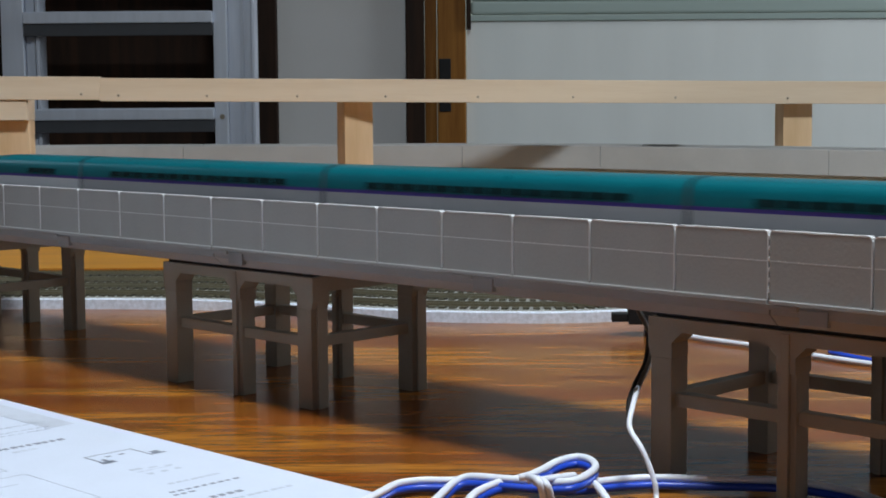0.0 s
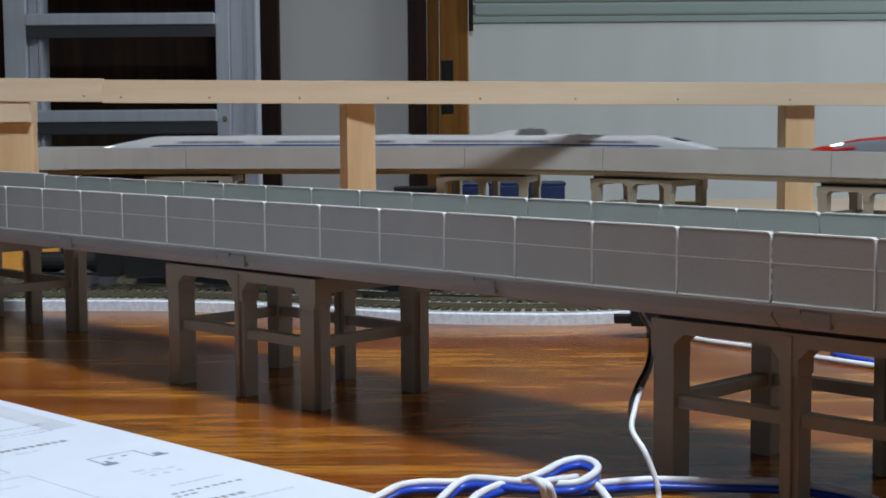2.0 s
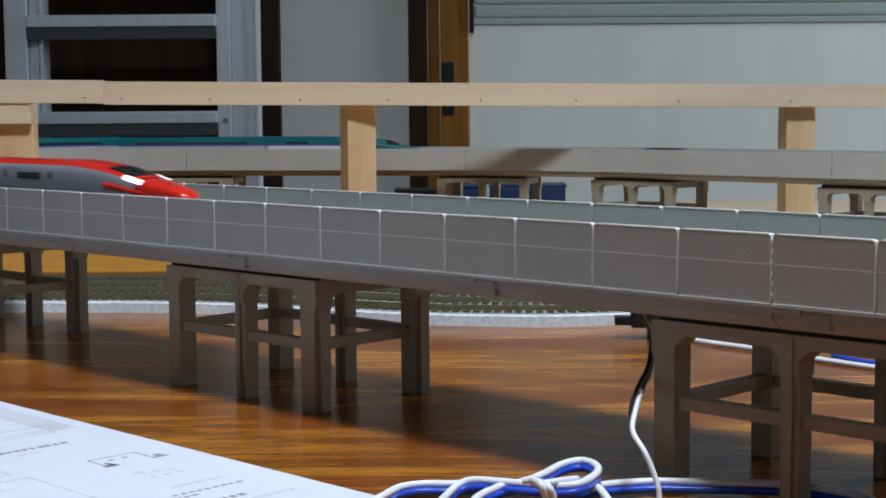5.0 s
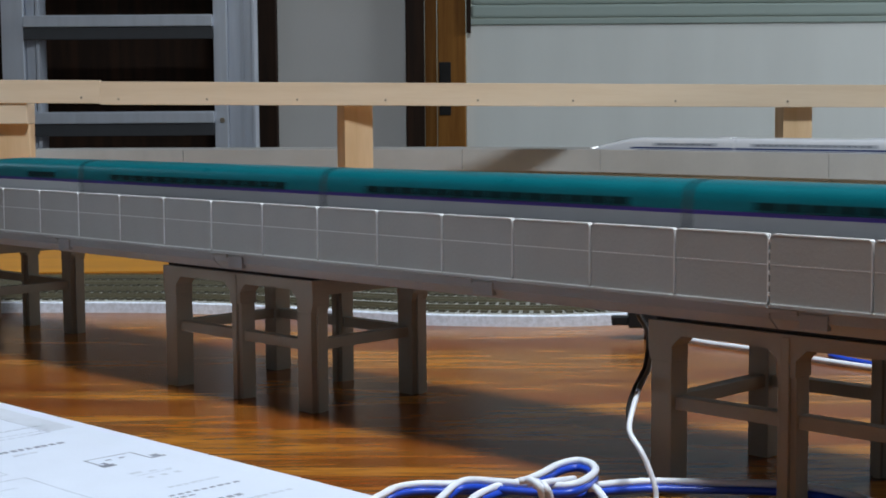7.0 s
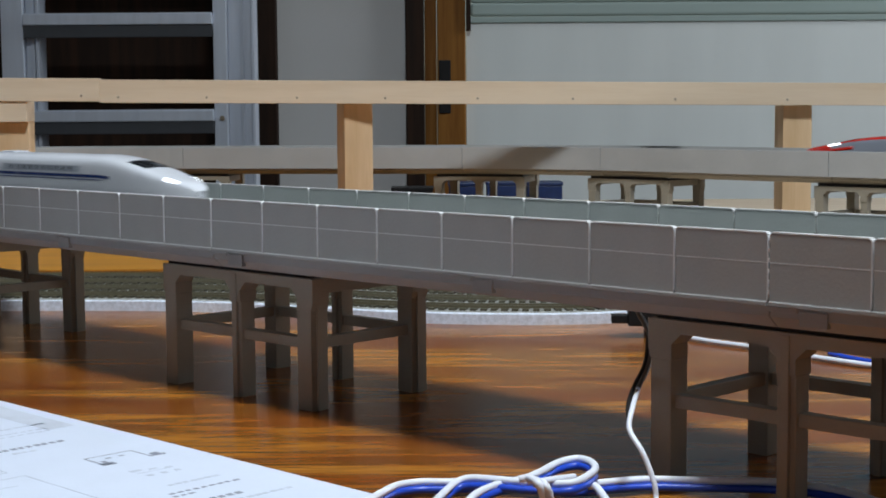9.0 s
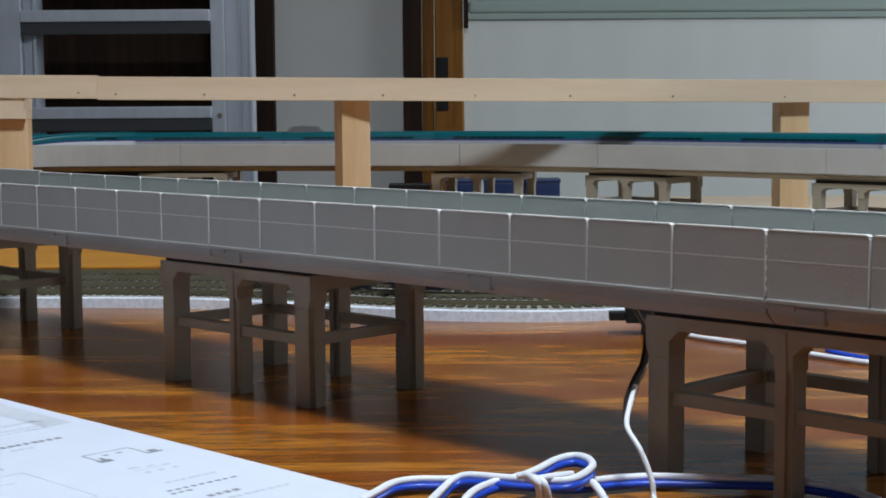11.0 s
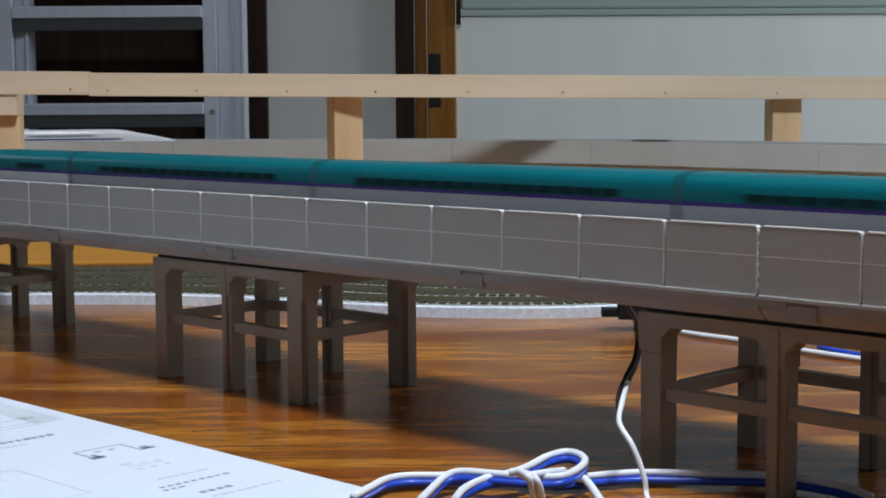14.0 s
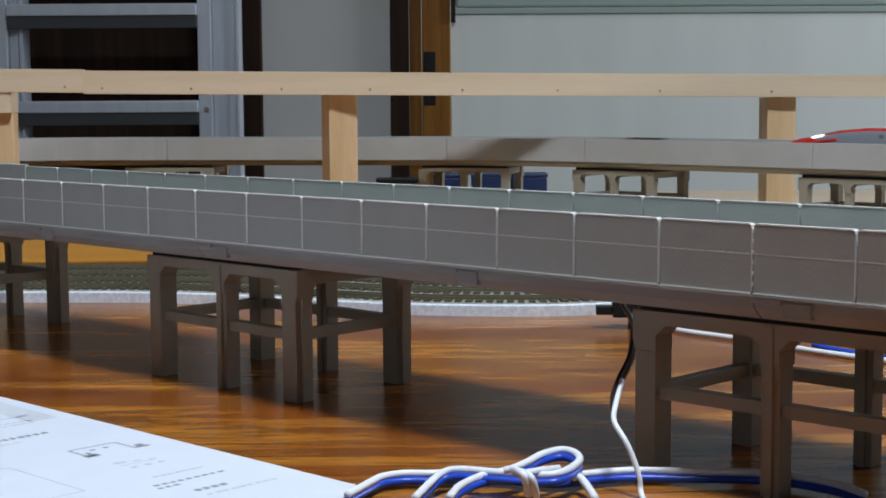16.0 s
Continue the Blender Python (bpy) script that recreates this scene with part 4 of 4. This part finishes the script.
def coach():
    L = 116.0
    c = thing("train_car", at(0, 0, 0), "dark navy model passenger coach with red band and grey roof", "model train", "night train")
    bm = prism(bmesh.new(), [(-9, 5), (9, 5), (9, 21), (7.6, 23.4), (-7.6, 23.4), (-9, 21)], "x", 1.5, L - 1.5)
    part("body", bm, COACHNAVY, c)
    part("roof", prism(bmesh.new(), [(-7.8, 23.4), (7.8, 23.4), (6.4, 24.8), (3, 25.6), (-3, 25.6), (-6.4, 24.8)], "x", 2, L - 2), COACHROOF, c)
    for y in (-9.15, 8.95):
        part("red_band", boxes((2, L - 2, y, y + 0.2, 8.6, 11)), COACHRED, c)
        for k in range(9):
            x = 12 + (L - 24) * (k + 0.5) / 9
            part("window", boxes((x - 3.4, x + 3.4, y - 0.02, y + 0.22, 15.4, 17.6)), CREAM, c)
    part("underframe", boxes((6, L - 6, -7, 7, 2.6, 5)), BLACK, c)
    undercarriage(c, (24, L - 24), 7)
    part("coupling", boxes((-2.5, 1.5, -1.5, 1.5, 3.5, 5)), BLACK, c)
    return c, L


def undercarriage(c, xs, gap):
    for x in xs:
        b = part("bogie", boxes((x - 11, x + 11, -6, 6, 1.4, 4.4), bevel=0.4), BLACK, c)
        for dx in (-gap, gap):
            wb = bmesh.new()
            rod(wb, (x + dx, -4.8, 2.6), (x + dx, 4.8, 2.6), 2.6, 16)
            part("wheelset", wb, GREYROOF, b)


def steam_engine():
    L = 100.0
    c = thing("train_car", at(0, 0, 0), "black model steam locomotive with tender", "model train", "night train")
    bm = bmesh.new()
    rod(bm, (52, 0, 14), (97, 0, 14), 6.2, 18)
    part("boiler", bm, BLACK, c, smooth=False)
    bm = bmesh.new()
    rod(bm, (92, 0, 20), (92, 0, 25), 1.8, 12)
    part("chimney", bm, BLACK, c)
    bm = bmesh.new()
    rod(bm, (74, 0, 19), (74, 0, 23), 2.6, 12)
    part("steam_dome", bm, BLACK, c)
    part("cab", boxes((38, 53, -8, 8, 6, 24), bevel=0.6), BLACK, c)
    part("running_board", boxes((38, 99, -8.5, 8.5, 7, 8.4)), BLACK, c)
    part("tender", boxes((3, 36, -8, 8, 5, 20), bevel=0.8), BLACK, c)
    part("coal_load", boxes((8, 30, -6, 6, 20, 22.5), bevel=1.0), BLACK, c)
    part("buffer_beam", boxes((97, 100, -8, 8, 4, 8)), BLACK, c)
    undercarriage(c, (19,), 6)
    for x in (48, 60, 72):
        bm = bmesh.new()
        rod(bm, (x, -5.2, 5), (x, 5.2, 5), 5, 20)
        part("driving_wheel", bm, GREYROOF, c)
    part("coupling", boxes((-2.5, 3, -1.5, 1.5, 3.5, 5)), BLACK, c)
    return c, L


def run_on_oval(cars, off, head_time, head_x, speed, period, behind):
    """cars from the head backwards; the head's tip is at head_x on the front straight at head_time, and at the places past the
    back straight's end (on the centre line) that behind names, so many seconds later. Its speed on the front straight is steady."""
    total = oval_length(off)
    arc = (XR - XL) + 397.5 * math.pi + (XR - XB)
    here = head_x - XL
    lead = (here - 70) / speed
    knots = [(-lead, 70.0), (0.0, here), ((XR - 20 - head_x) / speed, XR - 20 - XL)]
    knots += [(d, along(off, arc + u)) for d, u in behind]
    knots += [(period - lead, total + 70)]
    back = 0.0
    for car, L in cars:
        rows = []
        for i in range(0, 161):
            t = i * 0.1
            s = float(np.interp((t - head_time + lead) % period - lead, [k[0] for k in knots], [k[1] for k in knots])) - back
            a, b = oval(off, s - 0.12 * L), oval(off, s - 0.88 * L)
            h = math.atan2(a[1] - b[1], a[0] - b[0])
            mx, my = (a[0] + b[0]) / 2, (a[1] + b[1]) / 2
            rows.append((t, at(mx - math.cos(h) * L / 2, my - math.sin(h) * L / 2, RAIL + 1.3 + lift((s - L / 2) * oval_length(0) / total), 0, 0, math.degrees(h))))
        walk(car, rows)
        back += L


def run_below(cars, o, head_time, head_x, speed, period):
    """The lower train: along the strip towards the far side, then round the table's edge and back within the period."""
    strip = strip_line(o)[::-1]
    line = [p.copy() for p in strip] + [Vector(p) for p in RUN]
    line.append(strip[0].copy())
    lengths = measured(line)
    total, seen = lengths[-1], measured(strip)[-1]
    start = next(s for p, s in zip(line, lengths) if p.x <= head_x)
    slow, rest = (seen + 460) / speed, 0.0
    quick = (total - seen - 460) / (period - slow)
    back = 0.0
    for car, L in cars:
        rows = []
        for i in range(0, 161):
            t = i * 0.1
            u = (t - head_time + start / speed) % period
            s = speed * u if u < slow else speed * slow + quick * (u - slow)
            a, _ = place_on(line, lengths, (s - back - 0.15 * L) % total)
            b, _ = place_on(line, lengths, (s - back - 0.85 * L) % total)
            h = math.atan2(a.y - b.y, a.x - b.x)
            m = (a + b) / 2
            rows.append((t, ROOM @ at(m.x - math.cos(h) * L / 2, m.y - math.sin(h) * L / 2, FOAM_Z + 3.2, 0, 0, math.degrees(h))))
        walk(car, rows)
        back += L


WHITE_TRAIN = [white_car("head"), white_car("middle"), white_car("middle", True), white_car("tail")]
TEAL_TRAIN = [red_car("head"), red_car("middle", True), red_car("tail"), teal_car("head"), teal_car("middle"), teal_car("middle", True),
              teal_car("middle"), teal_car("middle"), teal_car("middle"), teal_car("tail")]


NIGHT_TRAIN = [steam_engine(), coach(), coach(), coach()]


def motions():
    run_on_oval(WHITE_TRAIN, -16.5, 9.1, -249, 772, 5.66, [(3.22, -168), (3.72, 190), (4.22, 605)])
    run_on_oval(TEAL_TRAIN, 16.5, 12.4, -24, 663, 7.0, [(3.6, -149), (4.6, 480)])
    run_below(NIGHT_TRAIN, TRACKS[1], 1.5, -38, 433, 9.3)


motions()
